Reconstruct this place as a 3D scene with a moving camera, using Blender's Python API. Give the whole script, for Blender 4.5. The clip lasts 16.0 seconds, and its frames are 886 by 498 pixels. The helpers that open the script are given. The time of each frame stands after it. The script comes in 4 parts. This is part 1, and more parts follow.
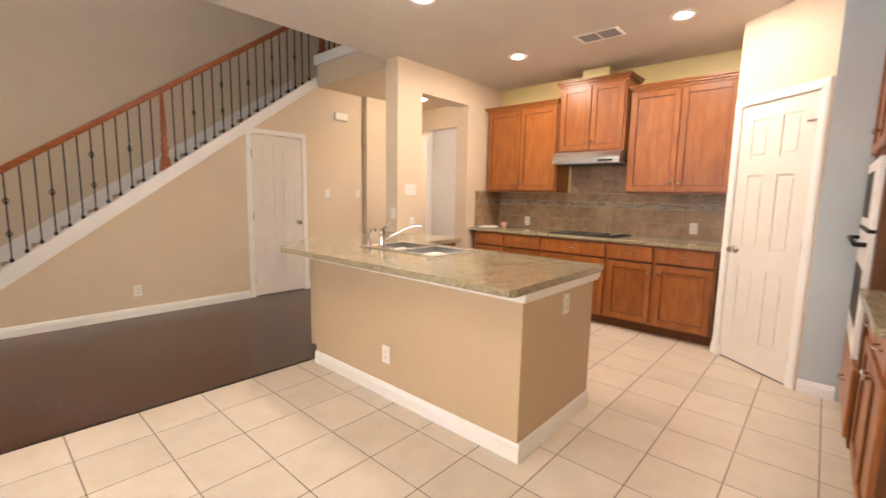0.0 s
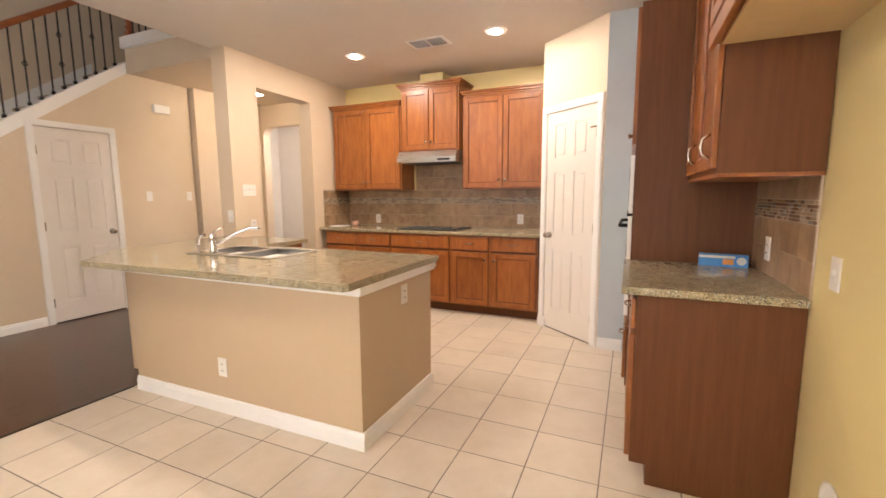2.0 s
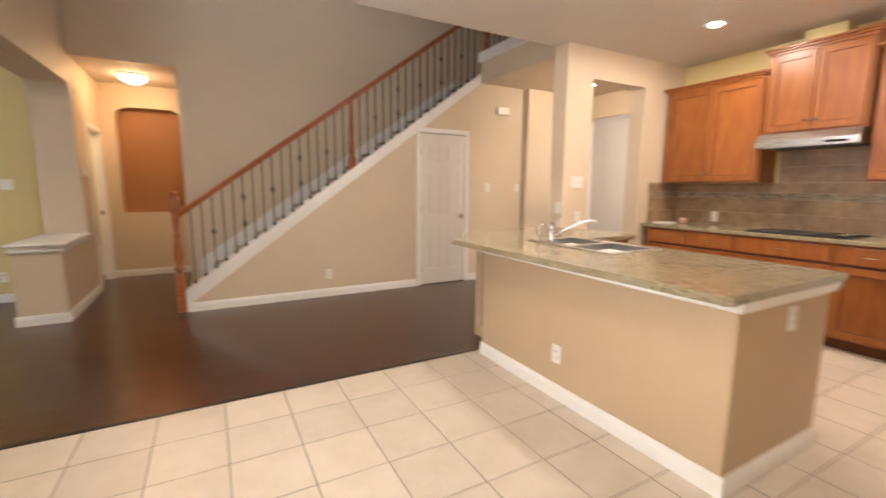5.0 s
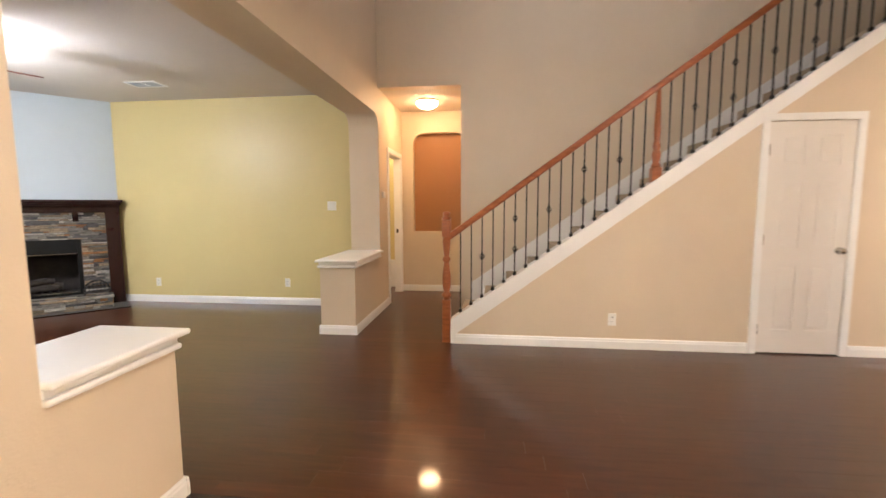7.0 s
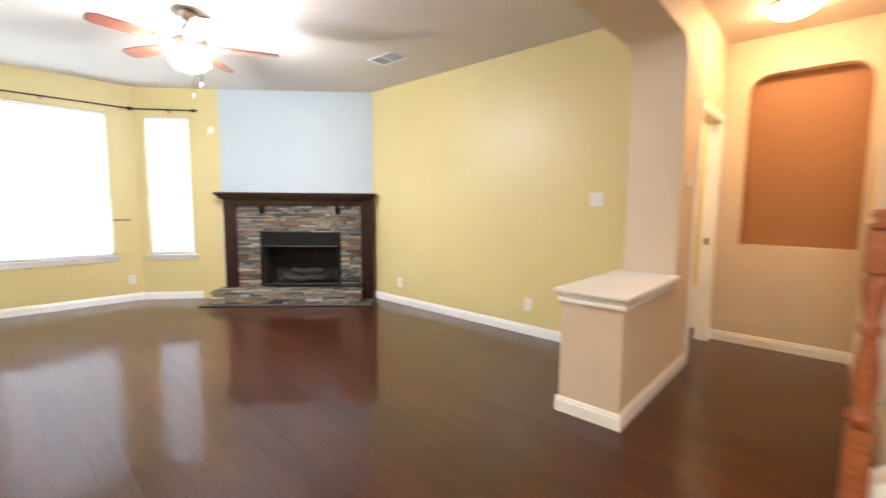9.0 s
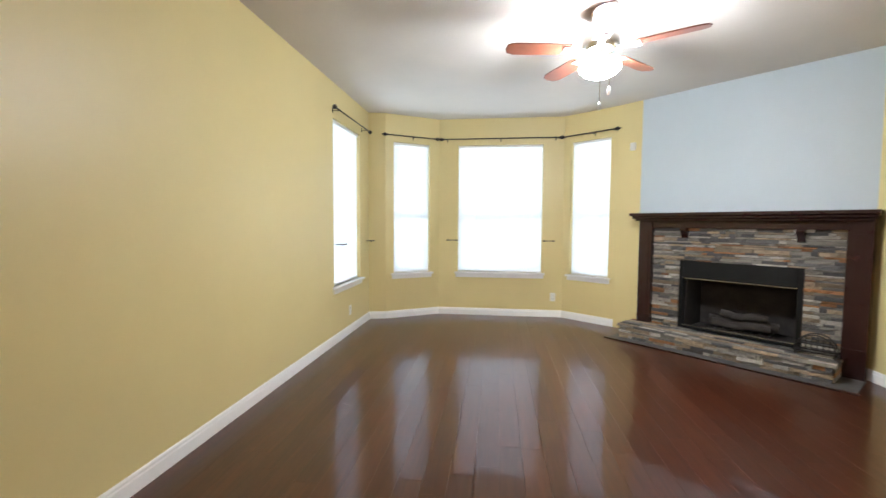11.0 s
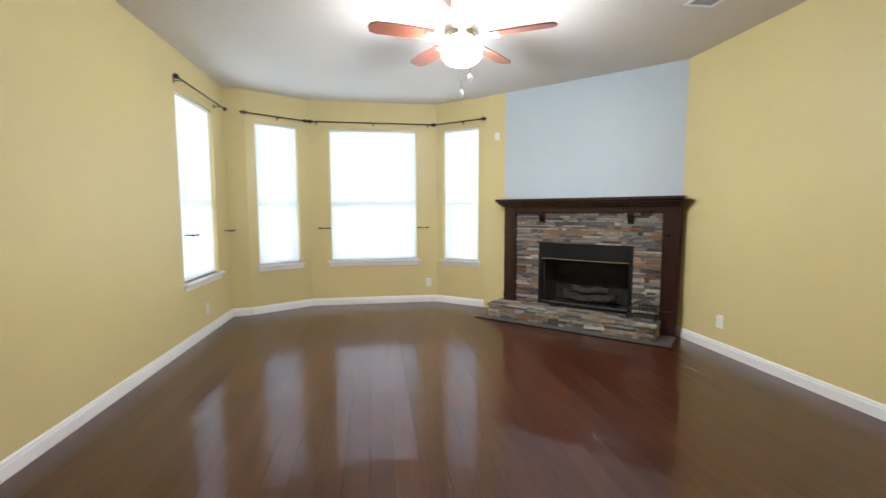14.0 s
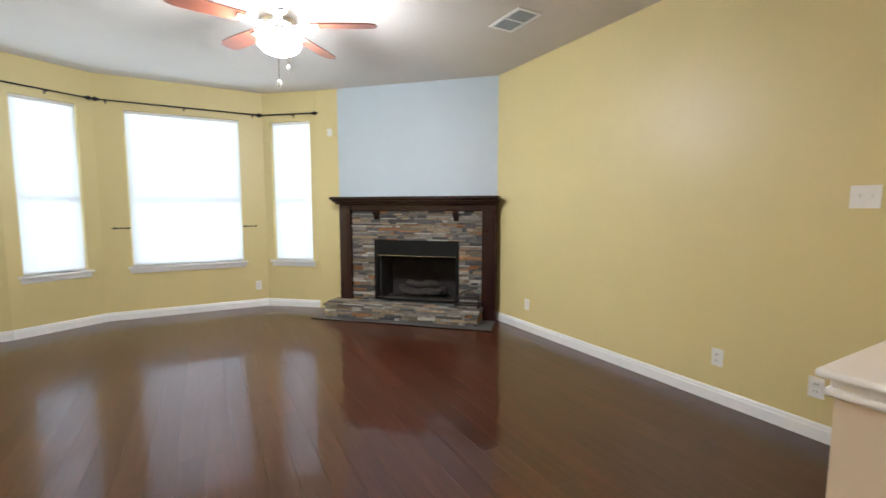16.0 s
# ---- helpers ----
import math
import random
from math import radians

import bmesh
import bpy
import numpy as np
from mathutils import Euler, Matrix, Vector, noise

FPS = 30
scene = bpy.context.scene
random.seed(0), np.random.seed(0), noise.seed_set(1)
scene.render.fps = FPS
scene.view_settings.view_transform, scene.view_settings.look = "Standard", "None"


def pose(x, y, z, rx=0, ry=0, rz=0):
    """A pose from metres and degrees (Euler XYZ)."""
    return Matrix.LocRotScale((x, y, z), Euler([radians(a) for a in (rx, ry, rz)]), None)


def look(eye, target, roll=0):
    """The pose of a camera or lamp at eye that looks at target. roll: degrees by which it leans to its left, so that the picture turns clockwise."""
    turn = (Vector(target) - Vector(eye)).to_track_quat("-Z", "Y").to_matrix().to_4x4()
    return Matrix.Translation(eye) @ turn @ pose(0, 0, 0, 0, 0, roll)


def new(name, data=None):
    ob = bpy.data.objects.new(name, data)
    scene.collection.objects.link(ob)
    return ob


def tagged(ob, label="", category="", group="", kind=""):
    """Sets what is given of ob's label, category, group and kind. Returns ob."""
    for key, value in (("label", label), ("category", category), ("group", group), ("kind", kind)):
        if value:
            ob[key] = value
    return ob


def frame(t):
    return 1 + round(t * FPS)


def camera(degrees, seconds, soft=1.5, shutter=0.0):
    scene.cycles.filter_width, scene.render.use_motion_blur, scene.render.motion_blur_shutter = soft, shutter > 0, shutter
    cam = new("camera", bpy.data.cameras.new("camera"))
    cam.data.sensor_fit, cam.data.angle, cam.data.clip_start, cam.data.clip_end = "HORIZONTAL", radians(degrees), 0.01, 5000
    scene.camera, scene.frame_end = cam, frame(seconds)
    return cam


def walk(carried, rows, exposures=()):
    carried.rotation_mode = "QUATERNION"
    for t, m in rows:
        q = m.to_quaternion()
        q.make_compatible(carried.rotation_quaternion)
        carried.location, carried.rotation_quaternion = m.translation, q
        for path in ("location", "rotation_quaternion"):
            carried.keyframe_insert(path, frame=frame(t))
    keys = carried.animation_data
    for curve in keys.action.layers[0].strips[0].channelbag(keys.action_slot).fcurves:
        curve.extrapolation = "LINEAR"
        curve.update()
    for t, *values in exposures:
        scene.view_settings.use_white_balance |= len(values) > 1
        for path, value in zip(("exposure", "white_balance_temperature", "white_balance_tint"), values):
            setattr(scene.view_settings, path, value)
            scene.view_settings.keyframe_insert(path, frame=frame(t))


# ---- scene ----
cam = camera(92.4, 16.0, shutter=0.5)
PATH = [
    (0, (-0.104, 0.051, 1.331), (-1.427, 1.529, 1.078), 1.1),
    (0.5, (-0.035, 0.039, 1.332), (-1.243, 1.615, 1.095), 0.2),
    (1, (0.000, 0.037, 1.329), (-1.097, 1.691, 1.076), -0.5),
    (1.5, (0.041, 0.057, 1.324), (-0.898, 1.805, 1.074), -0.4),
    (2, (0.073, 0.072, 1.321), (-0.724, 1.889, 1.069), -0.3),
    (2.5, (0.083, 0.077, 1.324), (-0.674, 1.908, 1.051), -0.4),
    (3, (0.036, 0.056, 1.33), (-0.899, 1.805, 1.072), -0.5),
    (3.5, (-0.024, 0.035, 1.327), (-1.179, 1.649, 1.082), -0.0),
    (4, (-0.076, 0.011, 1.321), (-1.392, 1.491, 1.047), 0.6),
    (4.5, (-0.123, -0.023, 1.32), (-1.624, 1.268, 1.037), 0.4),
    (5, (-0.258, -0.048, 1.318), (-1.996, 0.900, 1.033), 0.3),
    (5.2, (-0.328, -0.060, 1.336), (-2.146, 0.734, 1.088), 0.0),
    (7.3, (-1.616, 0.066, 1.309), (-3.581, -0.247, 1.1), 0.1),
    (7.5, (-1.784, 0.053, 1.295), (-3.738, -0.316, 1.085), 0.4),
    (8, (-2.328, -0.034, 1.307), (-4.182, -0.760, 1.121), 1.4),
    (8.5, (-2.781, -0.232, 1.271), (-4.456, -1.313, 1.106), 1.4),
    (9, (-3.164, -0.506, 1.27), (-4.628, -1.853, 1.066), 0.4),
    (9.5, (-3.459, -0.770, 1.337), (-4.436, -2.504, 1.139), 2.4),
    (10, (-3.586, -1.041, 1.273), (-3.989, -2.992, 1.091), 2.0),
    (10.2, (-3.684, -1.126, 1.288), (-3.871, -3.115, 1.199), 1.8),
    (12.3, (-3.637, -1.237, 1.271), (-3.251, -3.192, 1.1), -0.3),
    (12.5, (-3.645, -1.255, 1.264), (-3.343, -3.226, 1.107), -0.3),
    (13, (-3.627, -1.256, 1.256), (-3.556, -3.250, 1.123), -0.4),
    (13.5, (-3.698, -1.251, 1.25), (-3.813, -3.242, 1.096), -0.3),
    (14, (-3.759, -1.249, 1.266), (-4.057, -3.220, 1.094), -0.2),
    (14.5, (-3.801, -1.228, 1.27), (-4.281, -3.161, 1.081), -0.1),
    (15, (-3.790, -1.214, 1.278), (-4.445, -3.094, 1.077), -0.0),
    (15.5, (-3.806, -1.196, 1.291), (-4.630, -3.007, 1.087), 0.1),
    (16, (-3.877, -1.186, 1.264), (-4.846, -2.926, 1.081), -0.0),
]
EXPOSURES = [(0.0, 0.47, 6020, 14), (5.2, 0.44, 5880, 12), (7.3, 0.93, 5850, 12), (9.0, 1.18, 5800, 11), (10.2, 0.9, 5750, 9), (12.3, 0.58, 5650, 8), (16.0, 0.62, 5650, 8)]
walk(cam, [(t, look(eye, target, roll)) for t, eye, target, roll in PATH], EXPOSURES)

# ---- world and light ----
world = bpy.data.worlds.new("world")
scene.world = world
world.use_nodes = True
wn = world.node_tree.nodes
sky = wn.new("ShaderNodeTexSky")
sky.sky_type = "NISHITA"
sky.sun_disc = False
sky.sun_elevation = radians(50)
sky.sun_rotation = radians(20)
wn["Background"].inputs[1].default_value = 0.12
world.node_tree.links.new(sky.outputs[0], wn["Background"].inputs[0])

DAY = 10.5        # watts per square metre of window
WARM = (1.0, 0.80, 0.58)


def area_lamp(name, m, sx, sy, watts, colour):
    data = bpy.data.lights.new(name, "AREA")
    data.shape, data.size, data.size_y, data.energy, data.color = "RECTANGLE", sx, sy, watts, colour
    ob = new(name, data)
    ob.matrix_world = m
    return ob


# ---- materials ----
def mat(name, rgb, rough=0.5, metal=0.0, var=0.08, scale=6.0, bump=0.0, bscale=120.0, stretch=None, rgb2=None, rand=0.0, coat=0.0, rvar=0.15, detail=8):
    """Noise-mottled paint, wood, stone or metal, in object coordinates."""
    m = bpy.data.materials.new(name)
    m.use_nodes = True
    nt = m.node_tree
    n, l = nt.nodes, nt.links
    p = n["Principled BSDF"]
    p.inputs["Metallic"].default_value = metal
    p.inputs["Coat Weight"].default_value = coat
    tc = n.new("ShaderNodeTexCoord")
    mp = n.new("ShaderNodeMapping")
    if rand:
        shift = n.new("ShaderNodeObjectInfo")
        add = n.new("ShaderNodeVectorMath")
        add.operation = "MULTIPLY_ADD"
        l.new(shift.outputs["Random"], add.inputs[0])
        add.inputs[1].default_value = (37.0, 53.0, 29.0)
        l.new(tc.outputs["Object"], add.inputs[2])
        l.new(add.outputs[0], mp.inputs[0])
    else:
        l.new(tc.outputs["Object"], mp.inputs[0])
    if stretch:
        mp.inputs["Scale"].default_value = stretch
    big = n.new("ShaderNodeTexNoise")
    big.inputs["Scale"].default_value = scale
    big.inputs["Detail"].default_value = detail
    big.inputs["Roughness"].default_value = 0.65
    l.new(mp.outputs[0], big.inputs["Vector"])
    mix = n.new("ShaderNodeMix")
    mix.data_type = "RGBA"
    a = tuple(c * (1 - var) for c in rgb)
    b = rgb2 if rgb2 else tuple(min(1, c * (1 + var)) for c in rgb)
    mix.inputs[6].default_value = (*a, 1)
    mix.inputs[7].default_value = (*b, 1)
    ramp = n.new("ShaderNodeMapRange")
    ramp.inputs[1].default_value, ramp.inputs[2].default_value = 0.3, 0.7
    l.new(big.outputs[0], ramp.inputs[0])
    l.new(ramp.outputs[0], mix.inputs[0])
    out = mix.outputs[2]
    if rand:
        info = n.new("ShaderNodeObjectInfo")
        hsv = n.new("ShaderNodeHueSaturation")
        mr = n.new("ShaderNodeMapRange")
        mr.inputs[3].default_value, mr.inputs[4].default_value = 1 - rand, 1 + rand
        l.new(info.outputs["Random"], mr.inputs[0])
        l.new(mr.outputs[0], hsv.inputs["Value"])
        l.new(out, hsv.inputs["Color"])
        out = hsv.outputs[0]
    l.new(out, p.inputs["Base Color"])
    rr = n.new("ShaderNodeMapRange")
    rr.inputs[3].default_value, rr.inputs[4].default_value = max(0.02, rough * (1 - rvar)), min(1, rough * (1 + rvar))
    l.new(big.outputs[0], rr.inputs[0])
    l.new(rr.outputs[0], p.inputs["Roughness"])
    if bump:
        fine = n.new("ShaderNodeTexNoise")
        fine.inputs["Scale"].default_value = bscale
        fine.inputs["Detail"].default_value = 3
        l.new(mp.outputs[0], fine.inputs["Vector"])
        bp = n.new("ShaderNodeBump")
        bp.inputs["Strength"].default_value = bump
        bp.inputs["Distance"].default_value = 0.004
        l.new(fine.outputs[0], bp.inputs["Height"])
        l.new(bp.outputs[0], p.inputs["Normal"])
    return m


def glow(name, rgb, strength):
    m = bpy.data.materials.new(name)
    m.use_nodes = True
    p = m.node_tree.nodes["Principled BSDF"]
    p.inputs["Base Color"].default_value = (0.9, 0.9, 0.88, 1)
    p.inputs["Emission Color"].default_value = (*rgb, 1)
    p.inputs["Emission Strength"].default_value = strength
    return m


def granite_mat():
    m = mat("granite", (0.31, 0.25, 0.14), 0.12, var=0.3, scale=30, rgb2=(0.48, 0.40, 0.25))
    n, l = m.node_tree.nodes, m.node_tree.links
    p = n["Principled BSDF"]
    base = p.inputs["Base Color"].links[0].from_socket
    for sc, lo, hi, rgb in ((150, 0.56, 0.62, (0.06, 0.055, 0.045)), (95, 0.60, 0.66, (0.22, 0.26, 0.20)), (210, 0.60, 0.66, (0.72, 0.68, 0.58))):
        no = n.new("ShaderNodeTexNoise")
        no.inputs["Scale"].default_value = sc
        no.inputs["Detail"].default_value = 2
        l.new(n["Mapping"].outputs[0], no.inputs["Vector"])
        mr = n.new("ShaderNodeMapRange")
        mr.inputs[1].default_value, mr.inputs[2].default_value = lo, hi
        l.new(no.outputs[0], mr.inputs[0])
        mx = n.new("ShaderNodeMix")
        mx.data_type = "RGBA"
        mx.inputs[7].default_value = (*rgb, 1)
        l.new(mr.outputs[0], mx.inputs[0])
        l.new(base, mx.inputs[6])
        base = mx.outputs[2]
    l.new(base, p.inputs["Base Color"])
    return m


def blind_mat():
    m = bpy.data.materials.new("blind_slat")
    m.use_nodes = True
    n, l = m.node_tree.nodes, m.node_tree.links
    d, t, mx = n.new("ShaderNodeBsdfDiffuse"), n.new("ShaderNodeBsdfTranslucent"), n.new("ShaderNodeMixShader")
    d.inputs[0].default_value = t.inputs[0].default_value = (0.93, 0.93, 0.92, 1)
    mx.inputs[0].default_value = 0.28
    l.new(d.outputs[0], mx.inputs[1])
    l.new(t.outputs[0], mx.inputs[2])
    l.new(mx.outputs[0], n["Material Output"].inputs[0])
    return m


def glass_mat():
    m = bpy.data.materials.new("window_glass")
    m.use_nodes = True
    p = m.node_tree.nodes["Principled BSDF"]
    p.inputs["Transmission Weight"].default_value = 1
    p.inputs["Roughness"].default_value = 0.0
    p.inputs["IOR"].default_value = 1.45
    return m


BEIGE = mat("beige_wall_paint", (0.68, 0.565, 0.425), 0.55, var=0.03, scale=1.5, bump=0.25, bscale=90)
TAN = mat("tan_island_paint", (0.56, 0.425, 0.275), 0.5, var=0.03, scale=1.5, bump=0.25, bscale=90)
YELLOW = mat("yellow_wall_paint", (0.68, 0.565, 0.265), 0.42, var=0.03, scale=1.2, bump=0.16, bscale=70)
GREYBLUE = mat("grey_blue_wall_paint", (0.50, 0.56, 0.59), 0.5, var=0.03, scale=1.5, bump=0.25, bscale=90)
ORANGE = mat("orange_niche_paint", (0.36, 0.17, 0.062), 0.5, var=0.04, scale=1.5, bump=0.25, bscale=90)
CEIL = mat("ceiling_paint", (0.66, 0.605, 0.54), 0.8, var=0.03, scale=2, bump=0.4, bscale=60)
WHITE = mat("white_trim_paint", (0.86, 0.85, 0.83), 0.35, var=0.03, scale=3)
DOORW = mat("white_door_paint", (0.78, 0.74, 0.69), 0.4, var=0.03, scale=3)
PLATE = mat("white_plastic", (0.82, 0.80, 0.76), 0.3, var=0.02)
CHERRY = mat("cherry_cabinet_wood", (0.25, 0.074, 0.014), 0.32, var=0.10, scale=5, stretch=(4.0, 4.0, 0.8), rgb2=(0.37, 0.130, 0.028), bump=0.08, bscale=60, rand=0.1)
# Glaze colour of the door beads, also the painted shade in door gaps.
GLAZESHADE = mat("dark_cherry_glaze_and_gap_shade", (0.135, 0.038, 0.009), 0.4, var=0.2, scale=6, stretch=(3.5, 3.5, 1))
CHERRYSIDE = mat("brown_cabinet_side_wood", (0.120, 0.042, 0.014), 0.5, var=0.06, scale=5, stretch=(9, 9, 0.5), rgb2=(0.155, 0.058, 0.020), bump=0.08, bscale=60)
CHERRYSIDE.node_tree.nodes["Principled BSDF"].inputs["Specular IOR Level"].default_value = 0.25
RAILWOOD = mat("red_oak_rail", (0.30, 0.085, 0.025), 0.3, var=0.25, scale=8, stretch=(5, 1, 5), rgb2=(0.42, 0.13, 0.04))
MAHOG = mat("dark_mahogany", (0.020, 0.006, 0.005), 0.25, var=0.15, scale=5, stretch=(1.5, 3, 3), rgb2=(0.030, 0.009, 0.007))
PLANK = mat("dark_laminate_plank", (0.048, 0.0140, 0.0066), 0.295, var=0.10, scale=5, stretch=(8, 0.6, 1), rgb2=(0.068, 0.0207, 0.0095), rand=0.15, rvar=0.03, detail=3, coat=0.6)
PLANK.node_tree.nodes["Principled BSDF"].inputs["Specular IOR Level"].default_value = 0.17
PLANK.node_tree.nodes["Principled BSDF"].inputs["Coat Roughness"].default_value = 0.07
JOINT = mat("dark_floor_underlay", (0.02, 0.010, 0.007), 0.6)
TILE = mat("cream_floor_tile", (0.65, 0.565, 0.455), 0.31, var=0.04, scale=6, rgb2=(0.70, 0.62, 0.52), rand=0.05, rvar=0.04, bump=0.06, bscale=25, detail=4)
GROUT = mat("grey_grout", (0.19, 0.155, 0.125), 0.9, var=0.2)
GRANITE = granite_mat()
SPLASH = mat("brown_wall_tile", (0.27, 0.168, 0.090), 0.35, var=0.2, scale=9, rgb2=(0.42, 0.285, 0.165), rand=0.16, bump=0.1, bscale=30)
SPLASHG = mat("pale_grout", (0.50, 0.42, 0.33), 0.9)
MOSA = [mat("mosaic_" + k, c, 0.15, var=0.1, scale=40) for k, c in (("brown", (0.20, 0.13, 0.08)), ("sand", (0.40, 0.30, 0.19)), ("grey", (0.24, 0.22, 0.19)), ("cream", (0.44, 0.36, 0.26)))]
STEEL = mat("stainless_steel", (0.60, 0.58, 0.55), 0.28, 1.0, var=0.06, scale=4, stretch=(1, 30, 30))
SINKSTEEL = mat("satin_sink_steel", (0.30, 0.30, 0.30), 0.3, 1.0, var=0.1, scale=8)
CHROME = mat("chrome", (0.80, 0.80, 0.80), 0.08, 1.0, var=0.02)
NICKEL = mat("brushed_nickel", (0.55, 0.52, 0.47), 0.25, 1.0, var=0.04)
IRON = mat("black_iron", (0.018, 0.015, 0.013), 0.45, 0.3, var=0.2, scale=20)
BLACK = mat("black_enamel", (0.007, 0.007, 0.007), 0.5, var=0.2)
BLACK.node_tree.nodes["Principled BSDF"].inputs["Specular IOR Level"].default_value = 0.2
SOOT = mat("sooty_firebrick", (0.028, 0.023, 0.020), 0.85, var=0.5, scale=8, bump=0.3, bscale=40)
LOG = mat("ashen_log", (0.04, 0.033, 0.028), 0.9, var=0.5, scale=14, bump=0.5, bscale=30)
STONES = [mat("stacked_stone_" + k, c, 0.7, var=0.42, scale=16, rand=0.38, bump=0.8, bscale=35) for k, c in (
    ("grey", (0.20, 0.185, 0.155)), ("tan", (0.255, 0.195, 0.125)), ("rust", (0.25, 0.115, 0.042)), ("pale", (0.34, 0.315, 0.27)), ("slate", (0.085, 0.082, 0.078)))]
MORTAR = mat("dark_mortar", (0.07, 0.06, 0.05), 0.9)
CARPET = mat("beige_stair_carpet", (0.42, 0.33, 0.24), 0.95, var=0.12, scale=60, bump=0.6, bscale=300)
FANWOOD = mat("red_brown_fan_blade", (0.20, 0.065, 0.035), 0.35, var=0.2, scale=6)
DARK = mat("dark_slot", (0.02, 0.02, 0.02), 0.6)
VENTGREY = mat("grey_vent_metal", (0.36, 0.38, 0.40), 0.45, var=0.05)
GREYVENT = mat("grey_vent_void", (0.10, 0.10, 0.10), 0.7)
BLUEBOX = mat("blue_carton", (0.07, 0.28, 0.66), 0.4, var=0.1)
ORANGEINK = mat("orange_print", (0.75, 0.30, 0.06), 0.4)
MAPLE = mat("pale_maple_panel", (0.60, 0.42, 0.20), 0.45, var=0.08, scale=4)
BLIND = blind_mat()
GLASS = glass_mat()
LAMPGLOW = glow("recessed_lamp_glow", (1.0, 0.81, 0.60), 800)
FANGLOW = glow("fan_lamp_glow", (1.0, 0.97, 0.94), 225)
HALLGLOW = glow("hall_lamp_glow", (1.0, 0.60, 0.28), 42)
# ENDGLOW is for the lamp added out of view in the end room.
ENDGLOW = glow("added_end_room_glow", (1.0, 0.86, 0.72), 150)
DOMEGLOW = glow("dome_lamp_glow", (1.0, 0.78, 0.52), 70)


# ---- builders ----
def box(bm, x0, y0, z0, x1, y1, z1, bevel=0.0):
    r = bmesh.ops.create_cube(bm, size=1)
    bmesh.ops.scale(bm, vec=(abs(x1 - x0), abs(y1 - y0), abs(z1 - z0)), verts=r["verts"])
    bmesh.ops.translate(bm, vec=((x0 + x1) / 2, (y0 + y1) / 2, (z0 + z1) / 2), verts=r["verts"])
    if bevel:
        es = list({e for v in r["verts"] for e in v.link_edges})
        bmesh.ops.bevel(bm, geom=es, offset=bevel, segments=2, affect="EDGES", profile=0.5)
    return bm


def boxes(*specs):
    bm = bmesh.new()
    for s in specs:
        box(bm, *s)
    return bm


def lathe(profile, seg=20, at=(0, 0, 0)):
    """A turned body: rows of radius and height, round the z axis."""
    bm = bmesh.new()
    rings = []
    for r, z in profile:
        rings.append([bm.verts.new((at[0] + max(r, 1e-4) * math.cos(2 * math.pi * i / seg), at[1] + max(r, 1e-4) * math.sin(2 * math.pi * i / seg), at[2] + z)) for i in range(seg)])
    for a, b in zip(rings, rings[1:]):
        for i in range(seg):
            f = bm.faces.new((a[i], a[(i + 1) % seg], b[(i + 1) % seg], b[i]))
            f.smooth = True
    bm.faces.new(list(reversed(rings[0])))
    bm.faces.new(rings[-1])
    return bm


def tube(points, r, seg=10, bm=None):
    """A round bar along a line of points."""
    bm = bm or bmesh.new()
    pts = [Vector(p) for p in points]
    rings = []
    for i, p in enumerate(pts):
        d = (pts[min(i + 1, len(pts) - 1)] - pts[max(i - 1, 0)]).normalized()
        u = d.orthogonal().normalized() if i == 0 else (rings[-1][1] - d * rings[-1][1].dot(d)).normalized()
        w = d.cross(u)
        rings.append(([bm.verts.new(p + (u * math.cos(2 * math.pi * k / seg) + w * math.sin(2 * math.pi * k / seg)) * r) for k in range(seg)], u))
    for (a, _), (b, _) in zip(rings, rings[1:]):
        for k in range(seg):
            f = bm.faces.new((a[k], a[(k + 1) % seg], b[(k + 1) % seg], b[k]))
            f.smooth = True
    bm.faces.new(list(reversed(rings[0][0])))
    bm.faces.new(rings[-1][0])
    return bm


def prism(outline, z0, z1, bevel=0.0):
    """A slab over an outline in x and y."""
    bm = bmesh.new()
    lo = [bm.verts.new((x, y, z0)) for x, y in outline]
    hi = [bm.verts.new((x, y, z1)) for x, y in outline]
    n = len(outline)
    bm.faces.new(list(reversed(lo)))
    bm.faces.new(hi)
    for i in range(n):
        bm.faces.new((lo[i], lo[(i + 1) % n], hi[(i + 1) % n], hi[i]))
    bmesh.ops.recalc_face_normals(bm, faces=bm.faces)
    if bevel:
        bmesh.ops.bevel(bm, geom=list(bm.edges), offset=bevel, segments=2, affect="EDGES", profile=0.5)
    return bm


def extrude_x(outline, x0, x1):
    """A bar of profile (y, z) along x."""
    bm = prism([(a, b) for a, b in outline], x0, x1)
    for v in bm.verts:
        v.co = Vector((v.co.z, v.co.x, v.co.y))
    bmesh.ops.recalc_face_normals(bm, faces=bm.faces)
    return bm


def mesh_of(name, bm):
    me = bpy.data.meshes.new(name)
    bm.to_mesh(me)
    bm.free()
    return me


def part(name, bm, material, parent=None, label="", at=None):
    ob = new(name, mesh_of(name, bm))
    ob.data.materials.append(material)
    if parent:
        ob.parent = parent
    if at is not None:
        ob.matrix_local = at
    return tagged(ob, label)


def structure(name, bm, material, label="", category="", at=None):
    ob = part(name, bm, material, None, "", at)
    return tagged(ob, label, category, "", "structure")


def thing(name, m, label, category, group=""):
    ob = new(name)
    ob.empty_display_size = 0.1
    ob.matrix_world = m
    return tagged(ob, label, category, group)


def along(a, b):
    """The frame of a wall that runs from a to b with the room to its left: x along it, y into the room."""
    return pose(a[0], a[1], 0, 0, 0, math.degrees(math.atan2(b[1] - a[1], b[0] - a[0])))


def span(a, b):
    return math.hypot(b[0] - a[0], b[1] - a[1])


